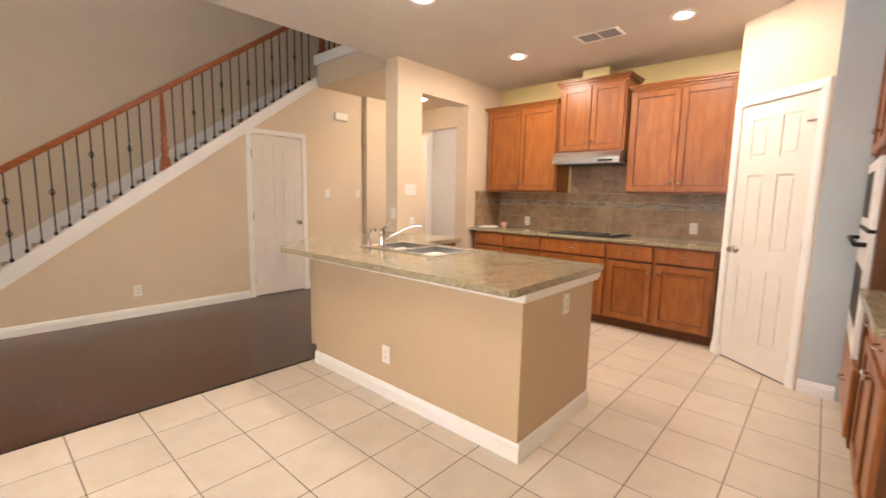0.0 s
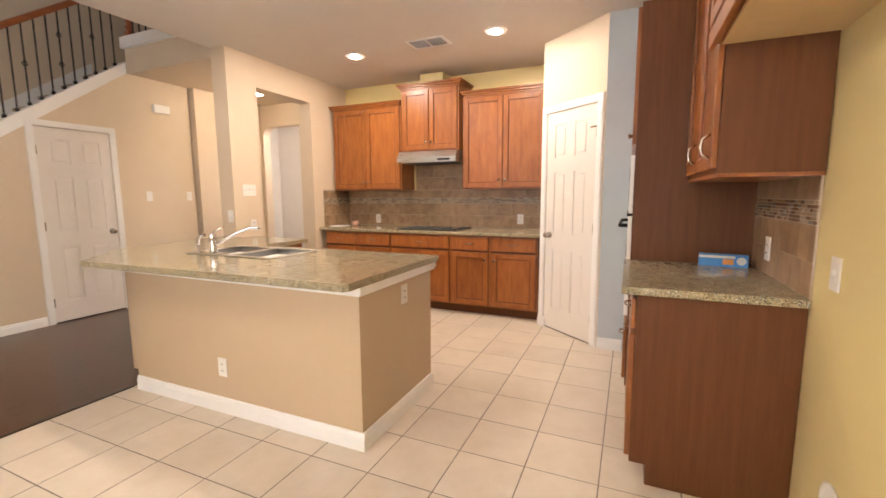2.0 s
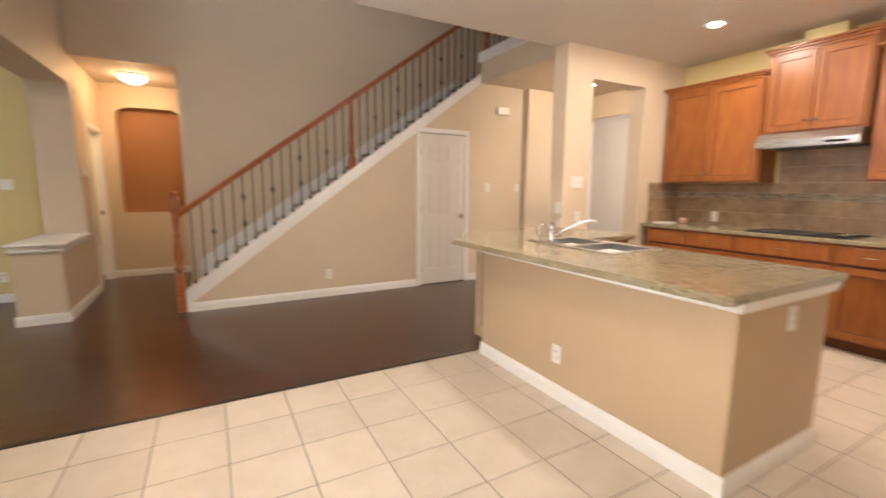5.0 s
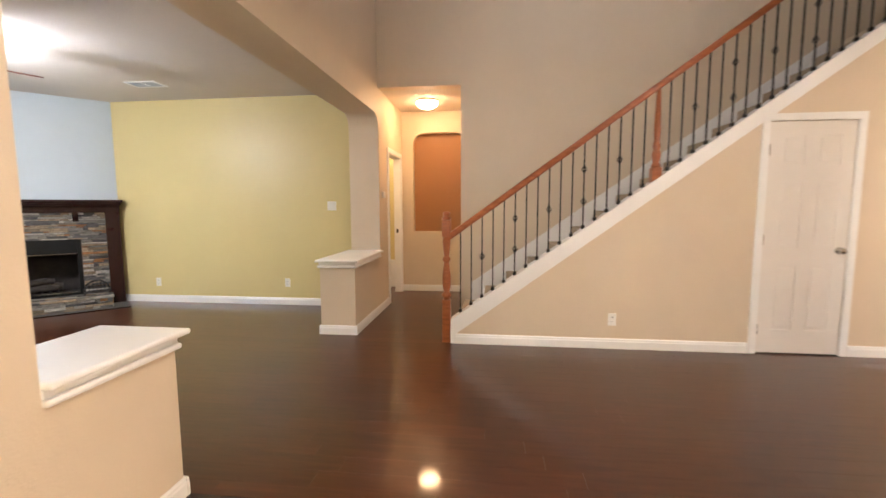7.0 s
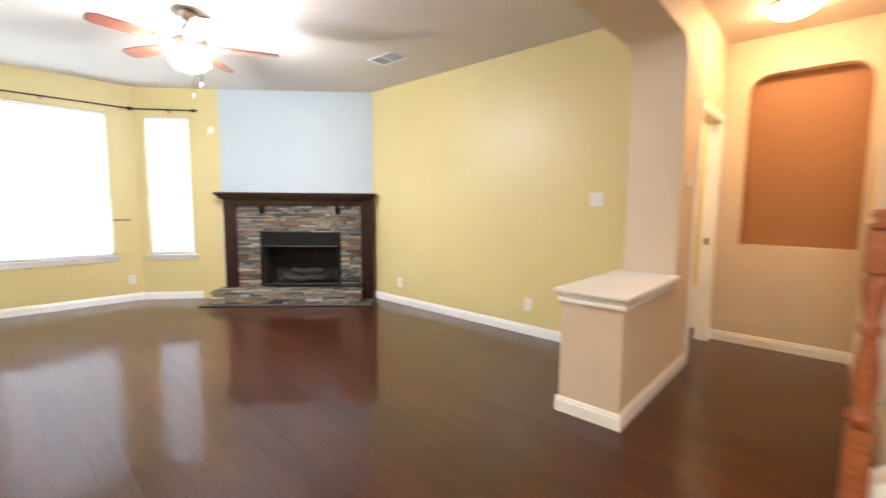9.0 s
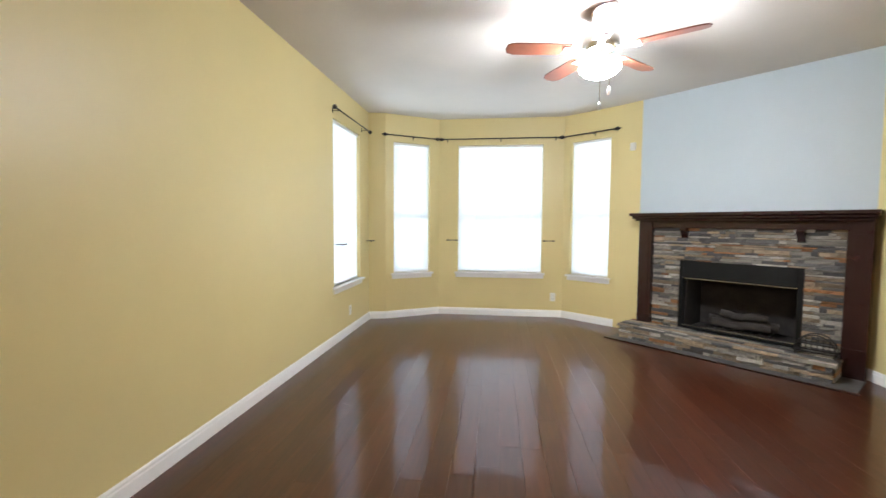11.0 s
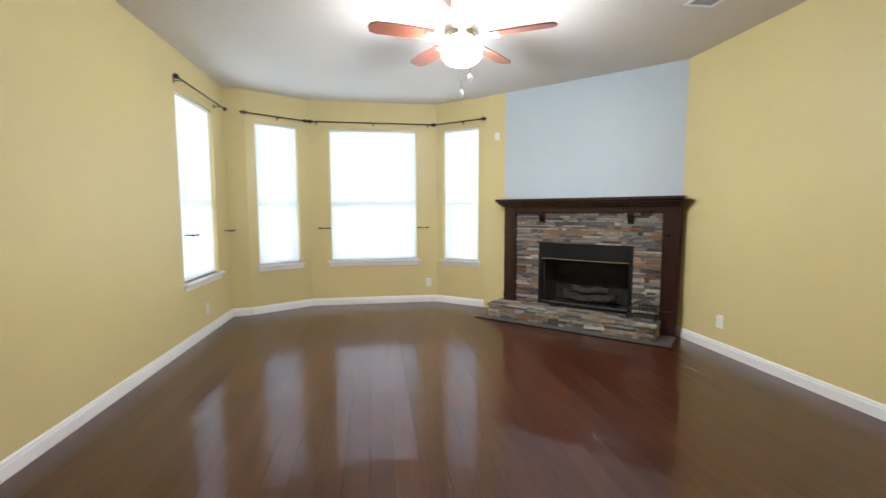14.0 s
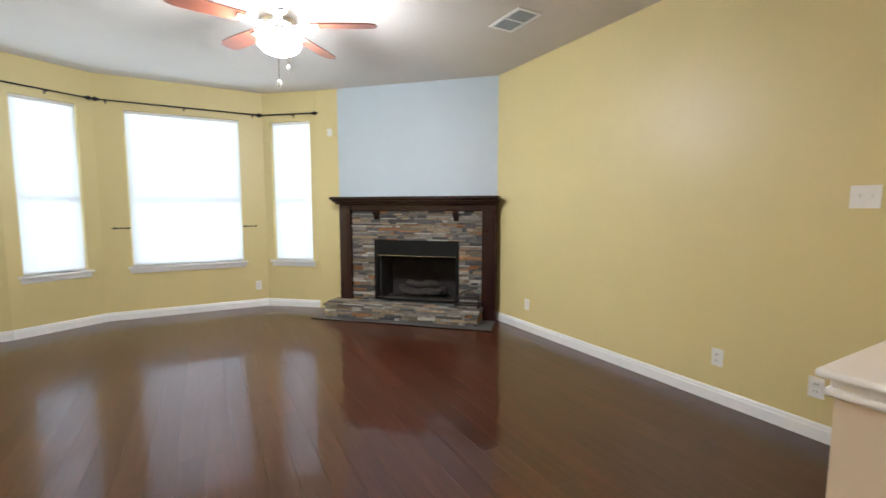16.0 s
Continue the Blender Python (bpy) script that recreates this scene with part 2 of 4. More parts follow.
def wall(name, a, b, material, label, z0=0.0, z1=2.745, t=0.14, holes=(), ext=(0.0, 0.0)):
    """A wall with its openings (s0, s1, z0, z1) cut through."""
    L = span(a, b)
    bm = bmesh.new()
    s = -ext[0]
    for h0, h1, hz0, hz1 in sorted(holes):
        box(bm, s, -t, z0, h0, 0, z1)
        if hz0 > z0:
            box(bm, h0, -t, z0, h1, 0, hz0)
        if hz1 < z1:
            box(bm, h0, -t, hz1, h1, 0, z1)
        s = h1
    if s < L + ext[1] - 1e-4:
        box(bm, s, -t, z0, L + ext[1], 0, z1)
    bmesh.ops.remove_doubles(bm, verts=bm.verts, dist=1e-5)
    return structure(name, bm, material, label, "wall", along(a, b))


BASE_PROFILE = [(0.001, 0.0), (0.016, 0.0), (0.016, 0.066), (0.012, 0.076), (0.012, 0.085), (0.007, 0.096), (0.001, 0.096)]


def baseboard(a, b, ext=(0.0, 0.0)):
    return structure("baseboard", extrude_x(BASE_PROFILE, -ext[0], span(a, b) + ext[1]), WHITE, "white moulded baseboard along the wall", "baseboard", along(a, b))


def six_panel_door(name, w, h, m, label, knob_side=1, hinge=True, casing=True, swing=0.0):
    """A door with six raised panels in its casing; x along the wall, y into the room."""
    d = tagged(new(name), label, "door", "", "structure")
    d.matrix_world = m
    leaf_bm = bmesh.new()
    st, t = 0.11, 0.035
    box(leaf_bm, 0.003, -t + 0.006, 0.012, w - 0.003, -0.008, h - 0.004)
    cols = [(st, w / 2 - 0.05), (w / 2 + 0.05, w - st)]
    rows = [(0.22, 0.80), (0.95, 1.53), (1.66, h - 0.12)]
    for x0, x1 in [(0.003, st), (w / 2 - 0.05, w / 2 + 0.05), (w - st, w - 0.003)]:
        box(leaf_bm, x0, -0.012, 0.012, x1, 0.0, h - 0.004)
    for z0, z1 in [(0.012, 0.22), (0.80, 0.95), (1.53, 1.66), (h - 0.12, h - 0.004)]:
        for x0, x1 in cols:
            box(leaf_bm, x0, -0.012, z0, x1, 0.0, z1)
    for x0, x1 in cols:
        for z0, z1 in rows:
            box(leaf_bm, x0 + 0.028, -0.012, z0 + 0.028, x1 - 0.028, -0.002, z1 - 0.028, 0.0045)
    leaf = part("leaf", leaf_bm, DOORW, d)
    kx = w - 0.065 if knob_side > 0 else 0.065
    kb = lathe([(0.03, 0), (0.031, 0.006), (0.014, 0.012), (0.012, 0.03), (0.024, 0.04), (0.028, 0.052), (0.022, 0.064), (0.005, 0.068)], 16)
    part("knob", kb, NICKEL, leaf, "brushed nickel knob", pose(kx, 0, 0.93, -90))
    if hinge:
        hx = 0.0 if knob_side > 0 else w
        for z in (0.22, 1.02, h - 0.24):
            part("hinge", boxes((hx - 0.012, -0.001, z - 0.045, hx + 0.012, 0.006, z + 0.045)), NICKEL, leaf)
    if casing:
        c = 0.062
        for x0, x1 in ((-c, -0.001), (w + 0.001, w + c)):
            part("casing", boxes((x0, 0.0, 0.0, x1, 0.016, h + 0.001), (x0 + 0.012, 0.016, 0.0, x1 - 0.012, 0.02, h)), WHITE, d)
        part("casing", boxes((-c, 0.0, h + 0.001, w + c, 0.016, h + c), (-c + 0.012, 0.016, h + 0.012, w + c - 0.012, 0.02, h + c - 0.012)), WHITE, d)
    # Dark strip stands in for the shade under the leaf.
    part("threshold_gap_shade", boxes((0, -0.04, 0.001, w, -0.005, 0.011)), DARK, d)
    return d


def plate(m, label, kind="outlet", w=0.072, name="wall_outlet"):
    p = thing(name, m, label, kind)
    part("cover", boxes((-w / 2, 0, -0.058, w / 2, 0.006, 0.058, 0.002)), PLATE, p)
    if kind == "outlet":
        for z in (-0.02, 0.02):
            r = part("socket", boxes((-0.017, 0.006, z - 0.014, 0.017, 0.0085, z + 0.014, 0.001)), PLATE, p)
            part("slot", boxes((-0.008, 0.0085, z - 0.006, -0.005, 0.009, z + 0.006), (0.005, 0.0085, z - 0.006, 0.008, 0.009, z + 0.006)), DARK, r)
    else:
        k = max(1, round(w / 0.05) - (0 if w > 0.1 else 0))
        for i in range(k if w > 0.1 else 1):
            x = (i - (k - 1) / 2) * 0.046 if w > 0.1 else 0
            part("toggle", boxes((x - 0.005, 0.006, -0.006, x + 0.005, 0.016, 0.014, 0.001)), PLATE, p)
    return p

# ---- large structure ----
H = 2.745
KW = 5.03          # kitchen back wall
COL = -3.54        # wall with the passage opening
EAST = 0.72
FOY = -3.73        # edge of the kitchen ceiling
STW = -5.38        # wall under the stairs
BACK = -6.55       # back wall of the stairwell
NY0, NY1 = -1.70, -1.33   # wall between living room and foyer
LW, LE = -6.775, -1.966     # living room walls
HB = -7.90         # end of the hall
PE = 5.34          # end of the passage
UP = 5.4
FA, FB = (LW, -5.12), (-5.135, -6.72)
BR, BL, BK = (-4.567, -7.187), (-2.85, -7.187), (-2.185, -6.76)

structure("floor_underlay", boxes((HB - 1.2, -7.6, -0.12, EAST + 0.14, 7.05, -0.012)), JOINT, "dark underlay below the floors", "floor")
structure("ceiling_kitchen", boxes((FOY, NY1, H, EAST + 0.14, KW + 0.14, H + 0.14)), CEIL, "cream textured ceiling with recessed lamps", "ceiling")
structure("ceiling_living", prism([(LW - 0.12, NY0 + 0.04), (LW - 0.12, -5.12), (-5.2, -6.84), (-4.59, -7.32), (-2.81, -7.32), (-2.08, -6.9), (LE + 0.12, -6.86), (LE + 0.12, NY0 + 0.04)], H, H + 0.1), CEIL, "white textured living room ceiling", "ceiling")
structure("ceiling_hall", boxes((HB - 0.14, NY1 - 0.1, H, BACK - 0.141, -0.22, H + 0.1)), CEIL, "warm lit hall ceiling", "ceiling")
structure("ceiling_stairwell", boxes((BACK - 0.14, NY0, UP, FOY + 0.14, KW + 0.6, UP + 0.1)), CEIL, "high ceiling over the stairwell", "ceiling")
# upper floor landing over the passage
structure("landing", boxes((STW, 3.34, H, FOY, PE, 3.06), (BACK, 3.75, 2.86, STW, PE, 3.06)), BEIGE, "painted upper landing over the passage", "landing")
structure("trim_landing", boxes((STW - 0.02, 3.30, 3.02, FOY, 3.34, 3.14)), WHITE, "white trim along the landing edge", "trim")

# kitchen
wall("wall_kitchen_back", (EAST, KW), (COL - 0.19, KW), YELLOW, "yellow kitchen wall above brown cabinets")
wall("wall_kitchen_east", (EAST, NY1), (EAST, KW), YELLOW, "yellow painted kitchen wall", ext=(0.14, 0.14))
OP0, OP1 = 3.50, 4.32
wall("wall_passage", (COL, KW), (COL, 3.14), BEIGE, "cream wall with a tall passage opening", t=0.19, holes=[(KW - OP1, KW - OP0, 0.0, 2.44)])
wall("wall_pantry", (-0.14, 3.86), (-0.74, 4.36), BEIGE, "cream diagonal pantry wall with a white door", t=0.1, holes=[(0.072, 0.708, 0.0, 2.08)])
wall("wall_pantry_side", (0.70, 3.86), (-0.14, 3.86), GREYBLUE, "pale grey-blue painted pantry wall", t=0.1)
wall("wall_pantry_return", (-0.74, 4.36), (-0.74, KW), BEIGE, "cream pantry wall beside the cabinets", t=0.1)
# The hole holds an added window, out of view, that lights the kitchen.
wall("wall_behind", (-2.5, NY1), (EAST, NY1), BEIGE, "beige wall with an added unseen window", t=NY1 - NY0, holes=[(0.5, 2.9, 0.45, 2.25)], z1=H)

# stairwell, passage and hall
wall("wall_stair_back", (BACK, KW + 0.5), (BACK, -0.32), BEIGE, "tall beige stairwell wall", z1=UP)
wall("wall_over_hall", (BACK, -0.32), (BACK, NY0), BEIGE, "beige wall over the hall opening", z0=H, z1=UP)
# The high hole is for a window added to brighten the stairwell.
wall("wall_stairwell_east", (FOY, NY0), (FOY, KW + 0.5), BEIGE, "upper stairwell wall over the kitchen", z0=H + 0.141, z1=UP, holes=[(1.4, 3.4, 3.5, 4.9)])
wall("wall_stairwell_south", (BACK, NY1), (FOY + 0.14, NY1), BEIGE, "upper stairwell wall over the wide opening", z0=H, z1=UP, t=0.3)

wall("wall_passage_end", (COL - 0.19, PE), (BACK, PE), BEIGE, "beige wall with a round-cornered opening at the passage end", z1=UP, holes=[(0.30, 1.66, 0.0, 2.41)])
wall("wall_end_room", (COL - 0.19, 6.85), (BACK, 6.85), DOORW, "white wall of the room past the passage")
wall("wall_end_room_west", (BACK, 6.85), (BACK, PE + 0.14), DOORW, "white side wall of the room past the passage")
wall("wall_end_room_east", (COL - 0.19, PE + 0.14), (COL - 0.19, 6.85), DOORW, "white side wall of the room past the passage")
structure("ceiling_end_room", boxes((BACK - 0.14, PE + 0.141, H, COL - 0.05, 6.99, H + 0.1)), CEIL, "ceiling of the room past the passage", "ceiling")
for cx, sg in ((-5.39, 1), (-4.03, -1)):
    bm = prism([(cx, 2.411)] + [(cx + sg * (0.15 - 0.15 * math.cos(math.pi / 16 * k)), 2.261 + 0.15 * math.sin(math.pi / 16 * k)) for k in range(9)], -PE - 0.139, -PE - 0.001)
    for v in bm.verts:
        v.co = Vector((v.co.x, -v.co.z, v.co.y))
    bmesh.ops.recalc_face_normals(bm, faces=bm.faces)
    structure("trim_passage_corner", bm, BEIGE, "rounded top corner of the passage opening", "trim")
wall("wall_hall_end", (HB, -0.32), (HB, NY1), BEIGE, "hall wall with an arched orange niche", t=0.12, holes=[(0.032, 0.834, 0.93, 2.43)], ext=(0.1, 0.1))
wall("wall_hall_north", (BACK - 0.141, -0.32), (HB, -0.32), BEIGE, "beige hall wall", t=0.1)
wall("wall_hall_south", (HB, NY1), (BACK - 0.1205, NY1), BEIGE, "warm lit hall wall with a doorway", t=0.1, holes=[(0.12, 0.88, 0.0, 2.04)])
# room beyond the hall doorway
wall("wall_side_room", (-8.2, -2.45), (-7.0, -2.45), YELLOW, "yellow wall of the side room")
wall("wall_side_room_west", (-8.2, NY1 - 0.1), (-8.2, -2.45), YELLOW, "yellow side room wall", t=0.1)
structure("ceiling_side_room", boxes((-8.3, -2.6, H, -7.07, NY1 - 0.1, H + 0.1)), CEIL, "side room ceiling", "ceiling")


def niche():
    """Arched fill of the niche opening: spandrels at the top corners, back and sides."""
    y0, y1, z0, z1, r = -1.154, -0.352, 0.93, 2.43, 0.16
    bm = bmesh.new()
    for cy, sg in ((y0, 1), (y1, -1)):
        pts = [(cy, z1)] + [(cy + sg * (r - r * math.cos(a)), z1 - r + r * math.sin(a)) for a in [math.pi / 2 * k / 8 for k in range(9)]]
        f0 = [bm.verts.new((HB - 0.001, y, z)) for y, z in pts]
        f1 = [bm.verts.new((HB - 0.12, y, z)) for y, z in pts]
        bm.faces.new(f0), bm.faces.new(f1)
        for i in range(len(pts)):
            j = (i + 1) % len(pts)
            bm.faces.new((f0[i], f0[j], f1[j], f1[i]))
    bmesh.ops.recalc_face_normals(bm, faces=bm.faces)
    structure("trim_niche_corner", bm, BEIGE, "rounded top corners of the niche", "trim")
    structure("wall_niche", boxes((HB - 0.16, y0 - 0.05, z0 - 0.05, HB - 0.122, y1 + 0.05, z1 + 0.05)), ORANGE, "orange-tan painted back of the wall niche", "niche")


niche()

# wide opening between foyer and living room, with rounded top corners and two half walls
OX0, OX1, OZ = BACK, -2.50, 2.43
structure("wall_opening_header", boxes((OX0, NY0, OZ, OX1, NY1, H)), BEIGE, "beige header over the wide opening", "wall")
for cx, sg in ((OX0, 1), (OX1, -1)):
    r = 0.17
    pts = [(cx, OZ)] + [(cx + sg * (r - r * math.cos(a)), OZ - r + r * math.sin(a)) for a in [math.pi / 2 * k / 8 for k in range(9)]]
    bm = prism(pts, -NY1, -NY0)
    for v in bm.verts:
        v.co = Vector((v.co.x, -v.co.z, v.co.y))
    bmesh.ops.recalc_face_normals(bm, faces=bm.faces)
    structure("trim_opening_corner", bm, BEIGE, "rounded corner of the wide opening", "trim")
structure("wall_column_west", boxes((LW - 0.12, NY0, 0, OX0, NY1 - 0.1, H), (BACK - 0.12, NY1 - 0.1, 0, OX0, NY1, H)), BEIGE, "cream column beside the wide opening", "wall")
structure("wall_column_east", boxes((OX1, NY0, 0, LE + 0.12, NY1 - 0.001, H)), BEIGE, "cream column beside the wide opening", "wall")


def half_wall(x0, x1, end):
    structure("half_wall", boxes((x0, NY0, 0, x1, NY1, 0.72)), BEIGE, "cream half wall with a white cap", "half wall")
    e0, e1 = (x0 - 0.022, x1) if end < 0 else (x0, x1 + 0.022)
    d0, d1 = (x0 - 0.052, x1) if end < 0 else (x0, x1 + 0.045)
    structure("trim_half_wall_cap", boxes((d0, NY0 - 0.04, 0.753, d1, NY1 + 0.045, 0.780, 0.010), (e0 + 0.012 * (end < 0), NY0 - 0.010, 0.722, e1 - 0.012 * (end > 0), NY1 + 0.010, 0.755, 0.004), (e0, NY0 - 0.022, 0.694, e1, NY1 + 0.022, 0.722, 0.010)), WHITE, "white moulded cap on the half wall", "trim")


half_wall(OX0, -5.54, 1)
half_wall(-3.06, OX1, -1)

# living room
wall("wall_living_west", (LW, NY0), FA, YELLOW, "yellow living room wall", t=0.12)
D2 = math.hypot(FB[0] - FA[0], FB[1] - FA[1])
wd = ((FB[0] - FA[0]) / D2, (FB[1] - FA[1]) / D2)
GB = (FA[0] + wd[0] * 1.99, FA[1] + wd[1] * 1.99)
wall("wall_chimney", FA, GB, GREYBLUE, "pale grey-blue wall over the fireplace", t=0.12, holes=[(0.42, 1.50, 0.15, 0.92)])
wall("wall_chimney_side", GB, FB, YELLOW, "narrow yellow wall beside the fireplace", t=0.12)
WZ0, WZ1 = 0.61, 2.38
WINS = [("window_1", FB, BR, 0.085, 0.625), ("window_2", BR, BL, 0.28, 1.45), ("window_3", BL, BK, 0.146, 0.676), ("window_4", (LE, -6.71), (LE, NY0), 0.37, 1.23)]
wall("wall_bay_right", FB, BR, YELLOW, "yellow bay wall with a narrow window", holes=[(0.085, 0.625, WZ0, WZ1)])
wall("wall_bay_middle", BR, BL, YELLOW, "yellow bay wall with a wide window", holes=[(0.28, 1.45, WZ0, WZ1)])
wall("wall_bay_left", BL, BK, YELLOW, "yellow bay wall with a narrow window", holes=[(0.146, 0.676, WZ0, WZ1)])
wall("wall_bay_return", BK, (LE, -6.71), YELLOW, "short yellow wall beside the bay")
wall("wall_living_east", (LE, -6.71), (LE, NY0), YELLOW, "yellow living room wall with a window", holes=[(0.37, 1.23, WZ0, WZ1)])

# baseboards
for a, b in (((LW, NY0), FA), (FB, BR), (BR, BL), (BL, BK), (BK, (LE, -6.71)), ((LE, -6.71), (LE, NY0)), ((HB, -0.32), (HB, NY1)), ((-0.66, 4.293), (-0.74, 4.36)), ((0.06, 3.86), (-0.14, 3.86)), ((-0.14, 3.86), (-0.085, 3.9)), ((STW, 4.08), (STW, 3.15)), ((STW, 2.33), (STW, -0.28)), ((BACK, NY1), (-5.54, NY1)), ((-5.54, NY1), (-5.54, NY0)), ((-5.54, NY0), (LW, NY0)), ((-3.06, NY0), (-3.06, NY1)), ((-3.06, NY1), (OX1, NY1)), ((LE, NY0), (-3.06, NY0)), ((HB + 0.88, NY1), (BACK, NY1)), ((BACK, -0.32), (HB, -0.32))):
    e = 0.018 if a in ((-5.54, NY1), (-3.06, NY0)) else 0.0
    baseboard(a, b, (e, e))

# ---- windows ----
def window(name, a, b, s0, s1, z0, z1, lamp=DAY, tone=(0.83, 0.93, 1.0)):
    m = along(a, b)
    w = tagged(new(name), "white window with a closed white mini blind", "window", "", "structure")
    w.matrix_world = m @ pose(s0, 0, 0)
    W = s1 - s0
    zm = (z0 + z1) / 2 - 0.11
    fr = part("window_frame", boxes((0, -0.125, z0, 0.035, -0.085, z1), (W - 0.035, -0.125, z0, W, -0.085, z1), (0.035, -0.125, z1 - 0.035, W - 0.035, -0.085, z1), (0.035, -0.125, z0, W - 0.035, -0.085, z0 + 0.035)), WHITE, w)
    part("meeting_rail", boxes((0.035, -0.12, zm - 0.022, W - 0.035, -0.08, zm + 0.022)), WHITE, w)
    for q0, q1 in ((z0 + 0.035, zm - 0.022), (zm + 0.022, z1 - 0.035)):
        g = part("pane", boxes((0.035, -0.106, q0, W - 0.035, -0.102, q1)), GLASS, w)
        g.visible_shadow = False
    part("window_sill", boxes((-0.04, -0.085, z0 - 0.025, W + 0.04, 0.055, z0, 0.004)), WHITE, w)
    part("apron", boxes((-0.025, 0.001, z0 - 0.075, W + 0.025, 0.02, z0 - 0.025, 0.003)), WHITE, w)
    bl = thing("window_blind", m @ pose(s0, 0, 0), "white closed mini blind hanging in the window", "blind", "mini blinds")
    part("head_rail", boxes((0.004, -0.06, z1 - 0.035, W - 0.004, -0.02, z1 - 0.002, 0.003)), PLATE, bl)
    part("bottom_rail", boxes((0.006, -0.05, z0 + 0.004, W - 0.006, -0.03, z0 + 0.02, 0.003)), PLATE, bl)
    bm = bmesh.new()
    z = z0 + 0.03
    while z < z1 - 0.04:
        ring = [bm.verts.new((x, -0.040 + dy, z + dz)) for dy, dz in ((-0.0075, -0.0108), (0.0015, 0.0012), (0.0075, 0.0108)) for x in (0.006, W - 0.006)]
        for k in (0, 2):
            bm.faces.new((ring[k], ring[k + 1], ring[k + 3], ring[k + 2]))
        z += 0.0195
    tagged(part("slats", bm, BLIND, bl, "thin white blind slats"), kind="stuff")
    for x in (W * 0.2, W * 0.8):
        part("ladder_cord", boxes((x - 0.002, -0.034, z0 + 0.02, x + 0.002, -0.032, z1 - 0.035)), PLATE, bl)
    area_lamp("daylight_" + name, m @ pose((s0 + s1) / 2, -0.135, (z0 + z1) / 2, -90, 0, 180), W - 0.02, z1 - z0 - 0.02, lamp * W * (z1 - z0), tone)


for nm, a, b, s0, s1 in WINS:
    window(nm, a, b, s0, s1, WZ0, WZ1)
# Unseen window added behind the start view as a kitchen daylight source.
window("added_window_5", (-2.5, NY1), (EAST, NY1), 0.5, 2.9, 0.45, 2.25, 48.0, (1.0, 0.94, 0.88))

# Added high window, never in view; brightens the stairwell walls.
window("added_window_6", (FOY, NY0), (FOY, KW), 1.4, 3.4, 3.5, 4.9, 16.0, (1.0, 0.95, 0.89))


def curtain_rod(pts, label):
    r = thing("curtain_rod", pose(*pts[0]), label, "curtain rod", "curtain rods")
    loc = [Vector(p) - Vector(pts[0]) for p in pts]
    part("rod", tube(loc, 0.008), IRON, r)
    for end, nxt in ((loc[0], loc[1]), (loc[-1], loc[-2])):
        d = (end - nxt).normalized()
        f = lathe([(0.009, 0), (0.016, 0.006), (0.012, 0.016), (0.024, 0.034), (0.024, 0.044), (0.012, 0.062), (0.006, 0.082)], 12)
        part("finial", f, IRON, r, "black turned finial", Matrix.Translation(end) @ d.to_track_quat("Z", "Y").to_matrix().to_4x4())
    return r


def off(a, b, s, dist, z):
    v = along(a, b) @ Vector((s, dist, 0))
    return (v.x, v.y, z)


RZ = 2.455
curtain_rod([off(FB, BR, 0.02, 0.07, RZ), off(FB, BR, 0.70, 0.07, RZ)], "black iron curtain rod over the bay window")
curtain_rod([off(BR, BL, 0.08, 0.07, RZ), off(BR, BL, 1.64, 0.07, RZ)], "black iron curtain rod over the wide bay window")
curtain_rod([off(BL, BK, 0.10, 0.07, RZ), off(BL, BK, 0.78, 0.07, RZ)], "black iron curtain rod over the bay window")
curtain_rod([(LE - 0.07, -6.52, RZ), (LE - 0.07, -5.40, RZ)], "black iron curtain rod over the side window")
for a, b, ss in ((FB, BR, (0.3,)), (BR, BL, (0.12, 0.86, 1.60)), (BL, BK, (0.4,)), ((LE, -6.71), (LE, NY0), (0.3, 1.24))):
    for s in ss:
        k = thing("rod_bracket", along(a, b) @ pose(s, 0, RZ), "black iron curtain rod bracket on the wall", "bracket", "rod brackets")
        part("arm", boxes((-0.006, 0.001, -0.03, 0.006, 0.006, 0.02), (-0.005, 0.006, -0.012, 0.005, 0.075, -0.007)), IRON, k)
for p, a, b in ((0.20, BR, BL), (1.52, BR, BL), (0.13, (LE, -6.71), (LE, NY0)), (1.17, (LE, -6.71), (LE, NY0))):
    k = thing("curtain_holdback", along(a, b) @ pose(p, 0, 1.06), "black iron arrow-shaped curtain holdback on the wall", "holdback", "curtain holdbacks")
    part("post", tube([(0, 0.001, 0), (0, 0.09, 0)], 0.006), IRON, k)
    part("arrow", lathe([(0.003, -0.085), (0.012, -0.06), (0.006, -0.04), (0.006, 0.04), (0.013, 0.055), (0.003, 0.09)], 10), IRON, k, "", pose(0, 0.09, 0, 0, 90, 0))

# ---- stairs ----
SL = 0.7235


def line(y):
    return 0.28 + (y + 0.26) * SL


def prism_yz(outline, x0, x1):
    bm = prism(outline, x0, x1)
    for v in bm.verts:
        v.co = Vector((v.co.z, v.co.x, v.co.y))
    bmesh.ops.recalc_face_normals(bm, faces=bm.faces)
    return bm


YT = 3.33
bm = prism_yz([(-0.31, 0), (2.395, 0), (2.395, line(2.395) - 0.04), (-0.31, line(-0.31) - 0.04)], STW - 0.12, STW)
for ol in ([(2.395, 2.032), (3.085, 2.032), (3.085, line(3.085) - 0.04), (2.395, line(2.395) - 0.04)], [(3.085, 0), (4.08, 0), (4.08, H), (YT, H), (3.085, line(3.085) - 0.04)]):
    b2 = prism_yz(ol, STW - 0.12, STW)
    me = mesh_of("piece", b2)
    bm.from_mesh(me)
structure("wall_under_stairs", bm, BEIGE, "beige wall under the staircase with a closet door", "wall")
